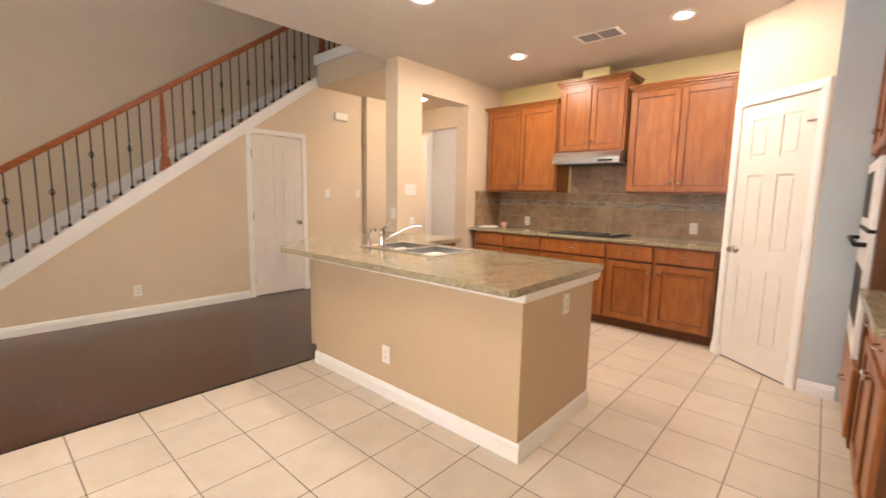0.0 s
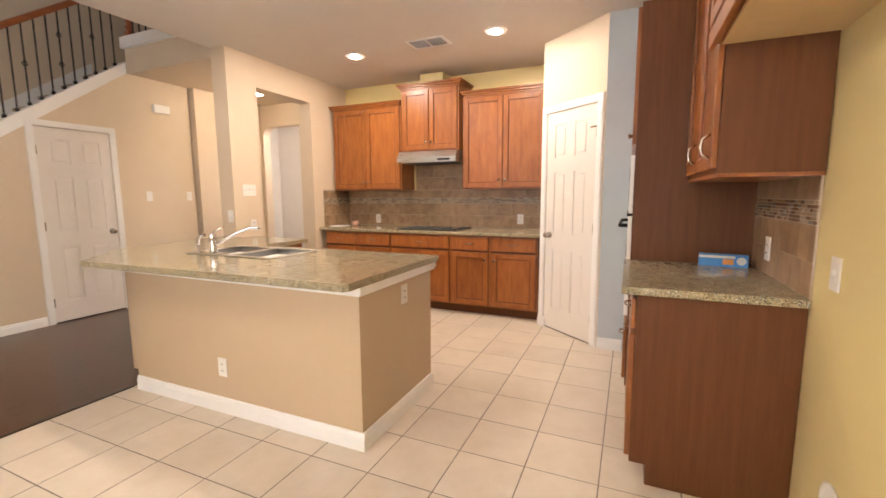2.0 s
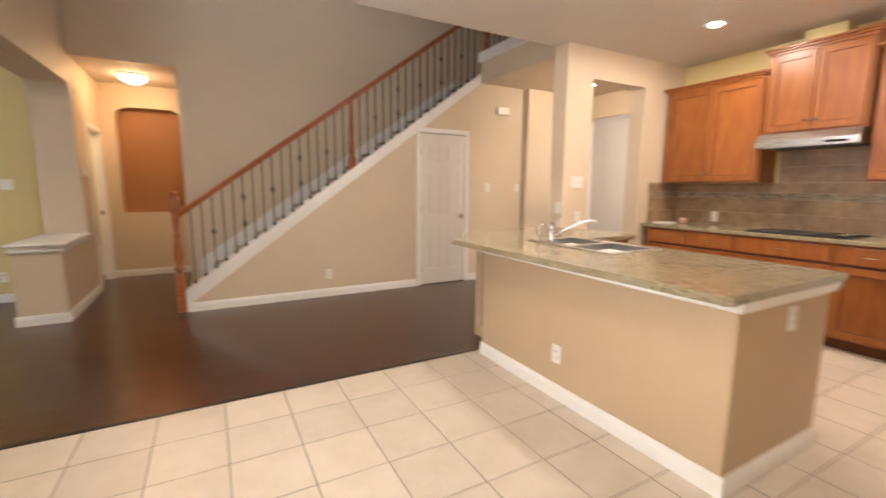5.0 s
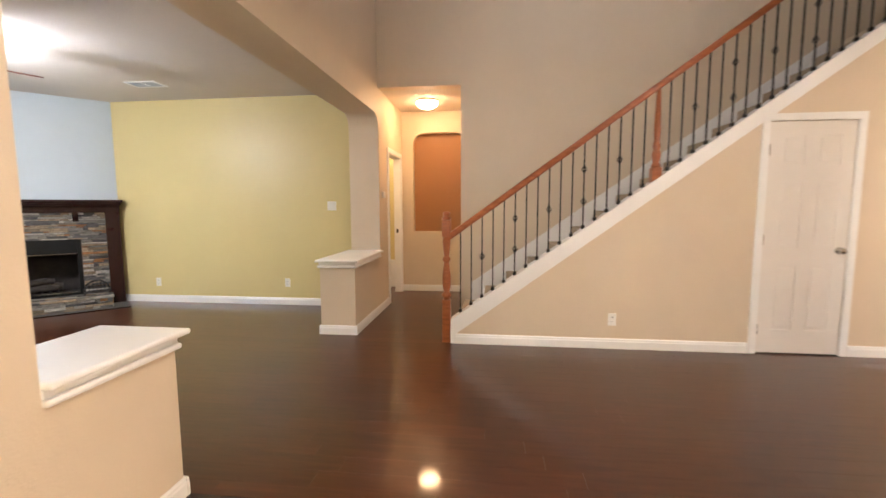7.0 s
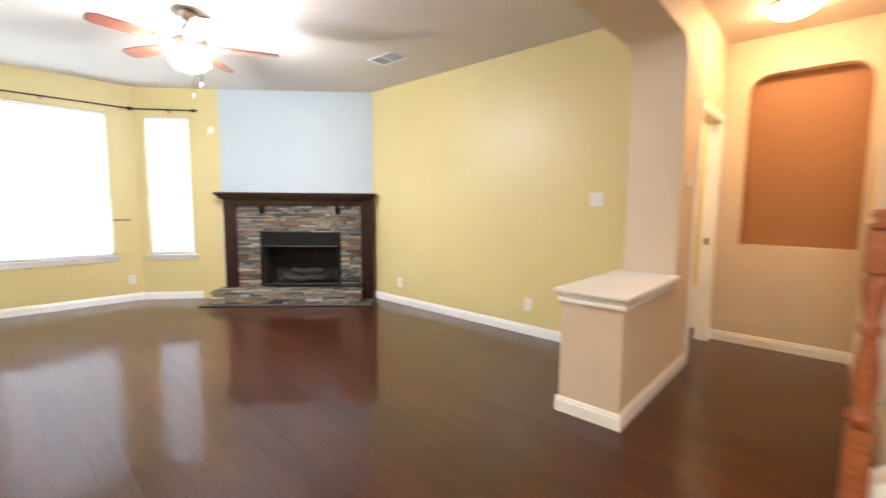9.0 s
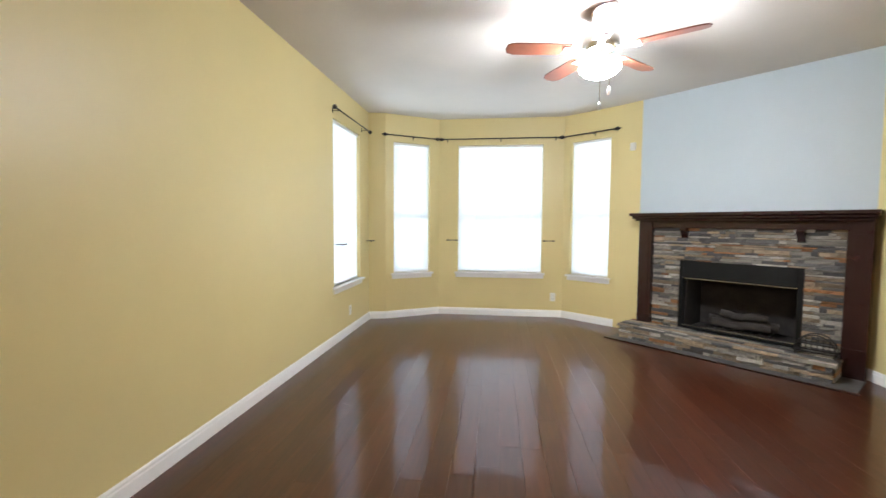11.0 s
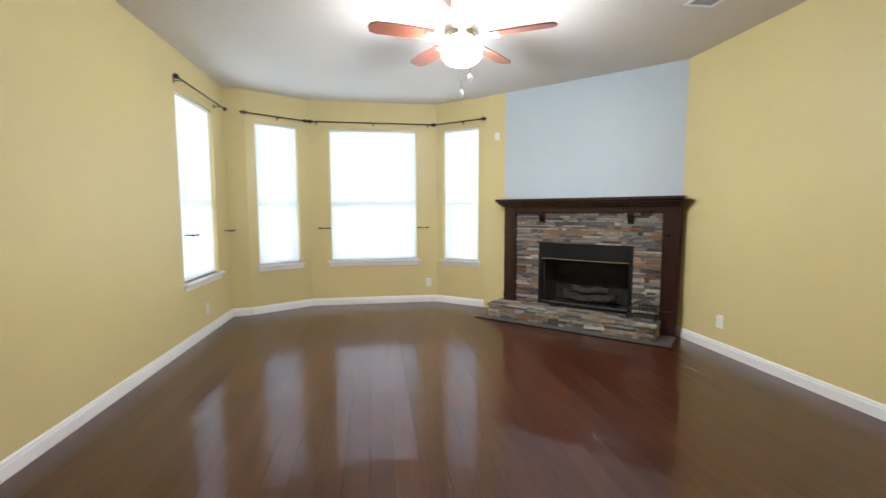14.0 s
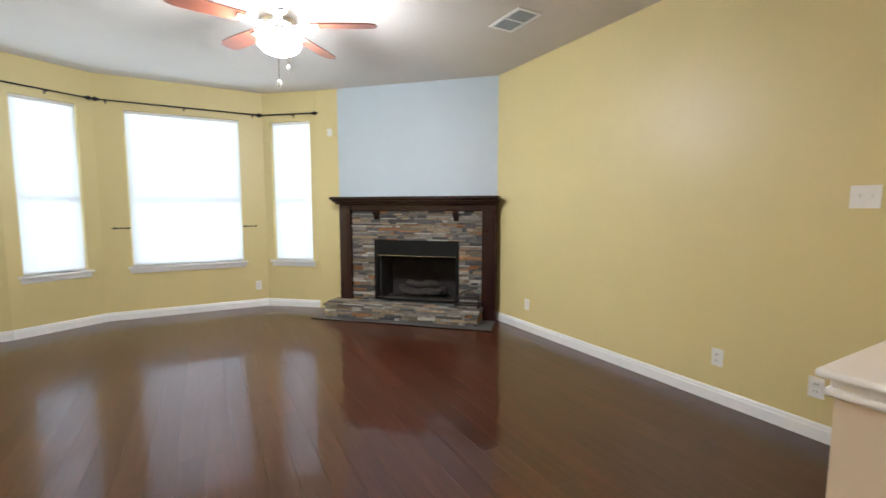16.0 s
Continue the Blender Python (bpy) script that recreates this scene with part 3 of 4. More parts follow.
structure("wall_passage_jog", boxes((STW - 0.2, 4.08, 0, STW - 0.06, PE, H), (STW - 0.06, 4.10, 0, STW + 0.09, 4.55, H - 0.001)), BEIGE, "beige passage wall with a shallow pier", "wall")

stairs = thing("staircase", pose(0, 0, 0), "carpeted staircase with white string and oak handrail", "staircase")
for i in range(16):
    y0 = -0.27 + i * 0.2495
    part("step", boxes((BACK + 0.02, y0, max(0.0, 0.1805 * i - 0.15), STW - 0.125, y0 + 0.28, 0.1805 * (i + 1), 0.012)), CARPET, stairs, "beige carpeted step")
part("outer_string", prism_yz([(-0.33, 0), (-0.28, 0), (-0.28, line(-0.28) - 0.17), (YT, line(YT) - 0.13), (YT, line(YT)), (-0.33, line(-0.33))], STW - 0.13, STW + 0.014), WHITE, stairs, "white painted stair string")
part("wall_string", prism_yz([(-0.2, 0.1), (0.1, 0.1), (3.6, 2.63), (3.6, 3.07), (-0.2, line(-0.2) + 0.06)], BACK + 0.001, BACK + 0.02), WHITE, stairs, "white skirt board along the wall")


def railz(y):
    return 1.085 + (y + 0.27) * 0.7217


RX = -5.425
rl = bmesh.new()
prof = [(-0.030, -0.02), (-0.018, -0.03), (0.018, -0.03), (0.030, -0.02), (0.032, 0.005), (0.022, 0.026), (0.0, 0.032), (-0.022, 0.026), (-0.032, 0.005)]
ends = []
for y in (-0.36, 3.42):
    ends.append([rl.verts.new((RX + px, y, railz(y) + pz * 1.2)) for px, pz in prof])
for k in range(len(prof)):
    f = rl.faces.new((ends[0][k], ends[0][(k + 1) % 9], ends[1][(k + 1) % 9], ends[1][k]))
rl.faces.new(ends[0]), rl.faces.new(ends[1])
bmesh.ops.recalc_face_normals(rl, faces=rl.faces)
part("handrail", rl, RAILWOOD, stairs, "red oak handrail")

NEWEL = [(0.032, 0.0), (0.032, 0.02), (0.045, 0.03), (0.045, 0.05), (0.028, 0.07), (0.040, 0.12), (0.044, 0.20), (0.030, 0.30), (0.024, 0.33), (0.038, 0.35), (0.038, 0.37), (0.024, 0.39), (0.034, 0.46), (0.04, 0.52), (0.03, 0.56)]


def newel(name, y, z0, z1, square, cap=True):
    n = part(name, boxes((-0.04, -0.04, 0, 0.04, 0.04, square, 0.004)), RAILWOOD, stairs, "turned red oak newel post", pose(RX, y, z0))
    part("upper_block", boxes((-0.04, -0.04, z1 - z0 - 0.24, 0.04, 0.04, z1 - z0 - 0.08, 0.004)), RAILWOOD, n)
    k = (z1 - z0 - 0.24 - square) / 0.56
    part("turning", lathe([(r, square + z * k) for r, z in NEWEL], 16), RAILWOOD, n)
    if cap:
        part("finial", lathe([(0.03, z1 - z0 - 0.08), (0.046, z1 - z0 - 0.07), (0.046, z1 - z0 - 0.06), (0.02, z1 - z0 - 0.05), (0.036, z1 - z0 - 0.025), (0.03, z1 - z0 - 0.005), (0.008, z1 - z0)], 16), RAILWOOD, n)


newel("newel_post", -0.375, 0.0, 1.27, 0.42)
mid = part("middle_post", boxes((-0.042, -0.042, -0.05, 0.042, 0.042, 0.10, 0.004)), RAILWOOD, stairs, "turned red oak middle post", pose(RX, 1.505, line(1.505)))
part("turning", lathe([(0.036, 0.10), (0.042, 0.12), (0.028, 0.14), (0.036, 0.19), (0.040, 0.22), (0.026, 0.26), (0.034, 0.28), (0.034, 0.30), (0.024, 0.33), (0.030, 0.42), (0.018, 0.80)], 14), RAILWOOD, mid)
newel("landing_post", 3.44, 2.95, 4.10, 0.30)
BALU, KNOT = None, None
for i in range(1, 36):
    if i == 18:
        continue
    y = -0.24 + (i - 1) * 0.1025
    if y > 3.36:
        break
    z0, z1 = line(y), railz(y) - 0.03
    if BALU is None:
        BALU = mesh_of("baluster", boxes((-0.0058, -0.0058, -0.01, 0.0058, 0.0058, 0.815)))
        BALU.materials.append(IRON)
        SHOE = mesh_of("shoe", boxes((-0.016, -0.016, -0.012, 0.016, 0.016, 0.022, 0.006)))
        SHOE.materials.append(IRON)
        kb = bmesh.new()
        for q in range(4):
            tube([((0.002 + 0.019 * math.sin(math.pi * t / 8)) * math.cos(q * math.pi / 2 + t * 0.35), (0.002 + 0.019 * math.sin(math.pi * t / 8)) * math.sin(q * math.pi / 2 + t * 0.35), -0.032 + 0.008 * t) for t in range(9)], 0.0042, 5, kb)
        KNOT = mesh_of("basket", kb)
        KNOT.materials.append(IRON)
    b = new("baluster", BALU)
    b.parent, b.location = stairs, (RX, y, z0)
    s = new("shoe", SHOE)
    s.parent, s.location = b, (0, 0, 0.01)
    if i % 3 == 0:
        for zz in ((0.40,) if i % 6 == 3 else (0.25, 0.54)):
            k = new("basket", KNOT)
            k.parent, k.location = b, (0, 0, zz)
guard = thing("landing_guard", pose(RX, 3.40, 3.06), "red oak guard rail with black balusters on the landing", "railing")
part("guard_rail", boxes((0.04, -0.03, 0.86, 1.55, 0.03, 0.93, 0.01)), RAILWOOD, guard)
part("guard_shoe", boxes((0.04, -0.03, 0.08, 1.55, 0.03, 0.10, 0.004)), RAILWOOD, guard)
for i in range(12):
    part("guard_baluster", boxes((0.12 + i * 0.115, -0.0065, 0.09, 0.133 + i * 0.115, 0.0065, 0.87)), IRON, guard)

# ---- doors ----
six_panel_door("door_1", 0.68, 2.03, along((STW, 3.08), (STW, 2.40)), "white six-panel closet door under the stairs", knob_side=-1)
six_panel_door("door_2", 0.628, 2.08, along((-0.14, 3.86), (-0.74, 4.36)) @ pose(0.076, 0, 0), "white six-panel pantry door, closed", knob_side=1)
structure("trim_hall_doorway", boxes((HB + 0.06, NY1, 0, HB + 0.12, NY1 + 0.016, 2.10), (HB + 0.88, NY1, 0, HB + 0.94, NY1 + 0.016, 2.10), (HB + 0.12, NY1, 2.04, HB + 0.88, NY1 + 0.016, 2.10)), WHITE, "white casing of the hall doorway", "trim")
structure("trim_hall_jamb", boxes((HB + 0.12, NY1 - 0.1, 0, HB + 0.135, NY1 + 0.002, 2.04), (HB + 0.865, NY1 - 0.1, 0, HB + 0.88, NY1 + 0.002, 2.04), (HB + 0.135, NY1 - 0.1, 2.025, HB + 0.865, NY1 + 0.002, 2.04)), WHITE, "white jambs of the hall doorway", "trim")
# Thin white panel stands in for a bath tub in the side room.
structure("wainscot", boxes((-8.198, -2.448, 0, -8.18, NY1 - 0.102, 0.42), (-8.198, -2.448, 0.42, -8.165, NY1 - 0.102, 0.45, 0.004)), WHITE, "low white panel standing for a tub along the yellow side room wall", "wainscot")
sk = thing("strike_plate", pose(HB + 0.135, NY1 - 0.05, 0.95), "small dark strike plate on the white door jamb", "strike plate")
part("strike", boxes((0.0005, -0.014, -0.03, 0.003, 0.014, 0.03)), IRON, sk)

hk = thing("door_latch", along((-0.14, 3.86), (-0.74, 4.36)) @ pose(0.10, 0.002, 1.86), "small nickel flip latch near the pantry door top", "latch")
part("latch_plate", boxes((-0.03, 0.0, -0.035, -0.015, 0.006, 0.035, 0.001)), NICKEL, hk)
part("latch_arm", boxes((-0.03, 0.006, 0.015, 0.045, 0.014, 0.03, 0.002)), NICKEL, hk)

# ---- lamps ----
def recessed(x, y):
    d = thing("recessed_light", pose(x, y, H), "white recessed ceiling lamp, lit", "ceiling light", "recessed lamps")
    part("trim_ring", lathe([(0.050, -0.004), (0.060, -0.008), (0.092, -0.010), (0.098, -0.001), (0.050, -0.001)], 28), WHITE, d)
    part("bulb", lathe([(0.030, -0.016), (0.044, -0.013), (0.049, -0.004)], 24), LAMPGLOW, d, "glowing lamp face")


# The last one, near y 0.3, is an unseen lamp added for brightness.
for x, y in ((-2.59, 3.92), (-1.07, 3.86), (-2.43, 2.38), (-2.3, 0.3)):
    recessed(x, y)


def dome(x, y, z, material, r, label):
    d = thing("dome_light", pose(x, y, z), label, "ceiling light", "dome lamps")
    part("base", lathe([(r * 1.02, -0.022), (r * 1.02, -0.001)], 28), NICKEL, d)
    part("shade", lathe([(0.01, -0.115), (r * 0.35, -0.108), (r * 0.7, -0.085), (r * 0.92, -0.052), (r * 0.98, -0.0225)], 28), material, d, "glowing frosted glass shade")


dome(-7.25, -0.83, H, HALLGLOW, 0.15, "round frosted hall ceiling lamp, lit")
dome(-4.48, 4.42, H, DOMEGLOW, 0.12, "round frosted passage lamp, lit")


# Lamp added out of view so the end room reads bright.
dome(-4.6, 6.2, H, ENDGLOW, 0.14, "added unseen dome lamp brightening the end room")
# Unseen fixture added to keep the yellow side room lit.
dome(-7.6, -2.0, H, DOMEGLOW, 0.12, "added unseen dome lamp brightening the side room")


def vent(x, y, rot):
    v = thing("ceiling_vent", pose(x, y, H, 0, 0, rot), "white louvred ceiling vent", "vent", "ceiling vents")
    part("frame", boxes((-0.19, -0.115, -0.008, -0.165, 0.115, -0.0005), (0.165, -0.115, -0.008, 0.19, 0.115, -0.0005), (-0.165, -0.115, -0.008, 0.165, -0.09, -0.0005), (-0.165, 0.09, -0.008, 0.165, 0.115, -0.0005), (-0.008, -0.09, -0.008, 0.008, 0.09, -0.0005)), WHITE, v)
    part("backing", boxes((-0.165, -0.09, -0.0025, 0.165, 0.09, -0.0005)), GREYVENT, v)
    for i in range(9):
        yy = -0.078 + i * 0.0195
        for x0 in (-0.163, 0.009):
            part("slat", boxes((x0, yy - 0.005, -0.0075, x0 + 0.154, yy + 0.004, -0.003)), VENTGREY, v)


vent(-1.73, 3.87, 0)
vent(-6.06, -3.95, 90)

# ---- ceiling fan ----
fan = thing("ceiling_fan", pose(-4.36, -4.31, H), "five-blade ceiling fan with red-brown blades and lit globe", "ceiling fan")
part("canopy", lathe([(0.02, -0.075), (0.045, -0.06), (0.07, -0.02), (0.072, -0.001)], 24), NICKEL, fan)
part("downrod", tube([(0, 0, -0.12), (0, 0, -0.07)], 0.012), IRON, fan)
part("motor_housing", lathe([(0.05, -0.28), (0.11, -0.27), (0.125, -0.24), (0.125, -0.18), (0.10, -0.15), (0.05, -0.12), (0.03, -0.09)], 28), NICKEL, fan, "brushed nickel motor housing")
part("switch_housing", lathe([(0.07, -0.335), (0.075, -0.32), (0.06, -0.28)], 24), NICKEL, fan)
part("globe", lathe([(0.01, -0.445), (0.06, -0.438), (0.11, -0.415), (0.138, -0.38), (0.134, -0.35), (0.10, -0.336)], 28), FANGLOW, fan, "glowing white glass globe")
for k in range(5):
    a = 72 * k + 8
    br = part("blade_iron", boxes((0.10, -0.02, -0.265, 0.24, 0.02, -0.257, 0.002), (0.21, -0.045, -0.265, 0.26, 0.045, -0.257, 0.002)), WHITE, fan, "white scrolled blade bracket", pose(0, 0, 0, 0, 0, a))
    ol = [(0.21, -0.055), (0.45, -0.068), (0.60, -0.066), (0.645, -0.045), (0.655, 0.0), (0.645, 0.045), (0.60, 0.066), (0.45, 0.068), (0.21, 0.055)]
    part("blade", prism(ol, -0.004, 0.004), FANWOOD, br, "red-brown wooden blade", pose(0, 0, -0.252, 10, 0, 0))
for dx, z in ((0.03, -0.70), (-0.03, -0.60)):
    part("pull_chain", tube([(dx, 0.08, -0.33), (dx, 0.145, -0.36), (dx, 0.145, z + 0.04)], 0.0028, 6), NICKEL, fan)
    part("pull_knob", lathe([(0.005, z), (0.011, z + 0.01), (0.011, z + 0.04), (0.003, z + 0.055)], 10, (dx, 0.145, 0)), WHITE, fan)

# ---- fireplace ----
FM = along(FA, FB)
fire = thing("fireplace", FM, "stacked stone fireplace with dark mahogany mantel", "fireplace")
part("backing", boxes((0.10, 0.002, 0.0, 0.43, 0.06, 1.30), (1.49, 0.002, 0.0, 1.84, 0.06, 1.30), (0.43, 0.002, 0.91, 1.49, 0.06, 1.30)), MORTAR, fire)
for x0, x1 in ((-0.005, 0.155), (1.78, 1.925)):
    lg = part("pilaster", boxes((x0, 0.003, 0.0, x1, 0.13, 1.33, 0.004), (x0 - 0.0, 0.13, 0.22, x1, 0.14, 0.26, 0.003)), MAHOG, fire, "dark mahogany pilaster")
    part("pilaster_panel", boxes((x0 + 0.03, 0.13, 0.34, x1 - 0.03, 0.137, 1.22, 0.003)), MAHOG, lg)
part("frieze", boxes((0.155, 0.06, 1.255, 1.78, 0.115, 1.33, 0.003)), MAHOG, fire)
mt = part("mantel_shelf", boxes((-0.045, 0.003, 1.385, 2.00, 0.235, 1.42, 0.006), (-0.03, 0.003, 1.355, 1.98, 0.205, 1.386, 0.008), (-0.012, 0.003, 1.33, 1.955, 0.17, 1.356, 0.006)), MAHOG, fire, "dark mahogany mantel shelf")
for x in (0.46, 1.44):
    b = extrude_x([(0.06, 1.255), (0.16, 1.255), (0.16, 1.23), (0.12, 1.19), (0.10, 1.15), (0.06, 1.13)], x - 0.03, x + 0.03)
    part("corbel", b, MAHOG, fire)
# firebox
for nm, spec in (("firebox_back", (0.40, -0.42, 0.14, 1.52, -0.40, 0.95)), ("firebox_side", (0.42, -0.40, 0.14, 0.48, 0.0, 0.95)), ("firebox_side", (1.44, -0.40, 0.14, 1.50, 0.0, 0.95)), ("firebox_floor", (0.48, -0.40, 0.14, 1.44, 0.0, 0.165)), ("firebox_top", (0.48, -0.40, 0.90, 1.44, 0.0, 0.95))):
    part(nm, boxes(spec), SOOT, fire, "sooty firebrick panel")
part("firebox_frame", boxes((0.43, 0.0, 0.17, 0.47, 0.068, 0.91), (1.45, 0.0, 0.17, 1.49, 0.068, 0.91), (0.47, 0.0, 0.72, 1.45, 0.07, 0.91, 0.004), (0.47, 0.0, 0.17, 1.45, 0.066, 0.20)), BLACK, fire, "black metal firebox frame")
part("hood_lip", boxes((0.47, 0.062, 0.712, 1.45, 0.078, 0.719)), NICKEL, fire)
part("track", boxes((0.47, 0.055, 0.20, 1.45, 0.072, 0.208)), NICKEL, fire)
for y, z, x0, x1, r in ((-0.22, 0.26, 0.66, 1.28, 0.05), (-0.12, 0.25, 0.70, 1.22, 0.042), (-0.18, 0.34, 0.74, 1.16, 0.038)):
    part("log", tube([(x0 + (x1 - x0) * i / 6, y + 0.02 * math.sin(i * 2.1), z + 0.012 * math.sin(i * 1.3)) for i in range(7)], r, 9), LOG, fire, "ashen ceramic log")
part("log_grate", boxes((0.66, -0.28, 0.19, 1.28, -0.27, 0.20), (0.66, -0.08, 0.19, 1.28, -0.07, 0.20), *[(0.70 + 0.08 * i, -0.28, 0.195, 0.712 + 0.08 * i, -0.07, 0.205) for i in range(7)]), IRON, fire)
# raised hearth and stone border
part("hearth_core", boxes((0.16, 0.06, 0.0, 1.97, 0.40, 0.14)), MORTAR, fire)
part("hearth_border", boxes((-0.01, 0.10, -0.008, 2.06, 0.545, 0.010)), STONES[4], fire, "flat slate border on the floor")
part("border_edge", boxes((-0.03, 0.545, -0.008, 2.08, 0.562, 0.014, 0.002)), MAHOG, fire)
rnd = random.Random(4)
SHAPES = {}


def stone(x0, x1, z0, z1, y, depth, parent=fire):
    """One split-faced stone; alike sizes share a mesh."""
    lx, lz = round((x1 - x0) / 0.02) * 0.02, z1 - z0
    key = (round(lx, 3), round(lz, 3), rnd.randrange(2))
    kind = rnd.choices(range(5), (32, 25, 10, 12, 21))[0]
    if key + (kind,) not in SHAPES:
        bm = boxes((0, 0, 0, lx - 0.004, 1, lz - 0.004))
        bmesh.ops.subdivide_edges(bm, edges=[e for e in bm.edges if abs(e.verts[0].co.x - e.verts[1].co.x) > 0.01], cuts=2)
        for v in bm.verts:
            if v.co.y > 0.5:
                v.co.y += rnd.uniform(-0.45, 0.2)
            v.co.z += rnd.uniform(-0.0015, 0.0015)
        me = mesh_of("stone", bm)
        me.materials.append(STONES[kind])
        SHAPES[key + (kind,)] = me
    o = new("stone", SHAPES[key + (kind,)])
    o.parent = parent
    o.location, o.scale = (x0, y, z0), ((x1 - x0) / lx, depth * rnd.uniform(0.55, 1.6), 1)


def course(x0, x1, z0, z1, y, depth):
    x = x0
    while x < x1 - 1e-3:
        w = rnd.choice((0.05, 0.08, 0.11, 0.15, 0.20, 0.27))
        if x + w > x1 - 0.07:
            w = x1 - x
        stone(x, x + w, z0, z1, y, depth)
        x += w


z = 0.16
while z < 1.25:
    h = min(rnd.choice((0.018, 0.024, 0.030, 0.038)), 1.256 - z)
    if h < 0.012:
        break
    if z + h < 0.915:
        course(0.156, 0.428, z, z + h, 0.055, 0.026)
        course(1.492, 1.779, z, z + h, 0.055, 0.026)
    else:
        course(0.156, 1.779, z, z + h, 0.055, 0.026)
    z += h
z = 0.012
for h in (0.03, 0.032, 0.026, 0.034):
    course(0.15, 1.98, z, z + h, 0.395, 0.028)
    z += h
y = 0.078
while y < 0.43:
    d = min(rnd.choice((0.028, 0.036, 0.046)), 0.438 - y)
    x = 0.13
    while x < 1.99:
        w = rnd.choice((0.12, 0.18, 0.26, 0.34))
        w = 2.0 - x if x + w > 1.93 else w
        part("hearth_stone", boxes((x + 0.001, y, 0.14, x + w - 0.003, y + d - 0.003, 0.162 + rnd.uniform(-0.006, 0.008))), STONES[rnd.choices(range(5), (5, 3, 1, 2, 3))[0]], fire)
        x += w
    y += d
for z0, z1 in ((0.012, 0.054), (0.054, 0.092), (0.092, 0.138)):
    for xx in (0.14, 1.96):
        part("side_stone", boxes((xx, 0.14, z0, xx + 0.03, 0.39, z1 - 0.003)), STONES[rnd.randrange(5)], fire)

screen = thing("fire_grate", FM @ pose(0.30, 0.20, 0.17), "small black iron log holder on the hearth", "log holder")
for y in (-0.05, 0.05):
    part("hoop", tube([(0.14 * math.cos(math.pi * i / 12), y, 0.03 + 0.15 * math.sin(math.pi * i / 12)) for i in range(13)], 0.006, 6), IRON, screen)
    part("bar", tube([(-0.15, y, 0.03), (0.15, y, 0.03)], 0.006, 6), IRON, screen)
    part("top_bar", tube([(-0.13, y, 0.10), (0.13, y, 0.10)], 0.005, 6), IRON, screen)
for i in range(7):
    part("rung", tube([(-0.12 + i * 0.04, -0.05, 0.03), (-0.12 + i * 0.04, -0.05, 0.03 + 0.15 * math.sqrt(max(0, 1 - ((-0.12 + i * 0.04) / 0.14) ** 2)))], 0.004, 6), IRON, screen)
for x in (-0.13, 0.13):
    part("foot", boxes((x - 0.008, -0.06, 0.0, x + 0.008, 0.06, 0.03, 0.002)), IRON, screen)
sn = thing("wall_sensor", along(GB, FB) @ pose(0.10, 0, 2.22), "small white plastic sensor on the wall", "sensor")
part("case", boxes((-0.03, 0.001, -0.045, 0.03, 0.035, 0.045, 0.006)), PLATE, sn)

# ---- kitchen cabinets ----
def cab_door(parent, x0, x1, z0, z1, y, name="door", pull="knob", side=1, pz=None, rail=0.055):
    """A recessed-panel door or a drawer front facing -y."""
    d = part(name, boxes((x0, y - 0.022, z0, x0 + rail, y, z1, 0.003), (x1 - rail, y - 0.022, z0, x1, y, z1, 0.003), (x0 + rail, y - 0.022, z0, x1 - rail, y, z0 + rail, 0.003), (x0 + rail, y - 0.022, z1 - rail, x1 - rail, y, z1, 0.003)), CHERRY, parent)
    part("door_panel", boxes((x0 + rail - 0.004, y - 0.010, z0 + rail - 0.004, x1 - rail + 0.004, y - 0.002, z1 - rail + 0.004)), CHERRY, d, "recessed cherry door panel")
    a0, a1, c0, c1 = x0 + rail, x1 - rail, z0 + rail, z1 - rail
    part("bead", boxes((a0, y - 0.017, c0, a0 + 0.006, y - 0.010, c1), (a1 - 0.006, y - 0.017, c0, a1, y - 0.010, c1), (a0 + 0.006, y - 0.017, c0, a1 - 0.006, y - 0.010, c0 + 0.006), (a0 + 0.006, y - 0.017, c1 - 0.006, a1 - 0.006, y - 0.010, c1)), GLAZESHADE, d, "dark glazed bead round the panel")
    if pull == "knob":
        kx = x1 - 0.03 if side > 0 else x0 + 0.03
        part("knob", lathe([(0.007, 0), (0.006, 0.012), (0.014, 0.02), (0.015, 0.026), (0.008, 0.031)], 14), NICKEL, d, "brushed nickel knob", pose(kx, y - 0.02, pz, 90))
    return d


def drawer(parent, x0, x1, z0, z1, y):
    d = part("drawer_front", boxes((x0, y - 0.02, z0, x1, y, z1, 0.006)), CHERRY, parent)
    xm = (x0 + x1) / 2
    part("pull", tube([(xm - 0.045, y - 0.02, (z0 + z1) / 2), (xm - 0.04, y - 0.042, (z0 + z1) / 2), (xm, y - 0.048, (z0 + z1) / 2), (xm + 0.04, y - 0.042, (z0 + z1) / 2), (xm + 0.045, y - 0.02, (z0 + z1) / 2)], 0.005, 8), NICKEL, d, "brushed nickel bar pull")


def crown(parent, x0, x1, y0, y1, z):
    part("crown", boxes((x0 - 0.012, y0 - 0.012, z, x1 + 0.012, y1, z + 0.02, 0.003), (x0 - 0.03, y0 - 0.03, z + 0.02, x1 + 0.03, y1, z + 0.042, 0.006), (x0 - 0.045, y0 - 0.045, z + 0.042, x1 + 0.045, y1, z + 0.06, 0.004)), CHERRY, parent, "moulded cherry crown")


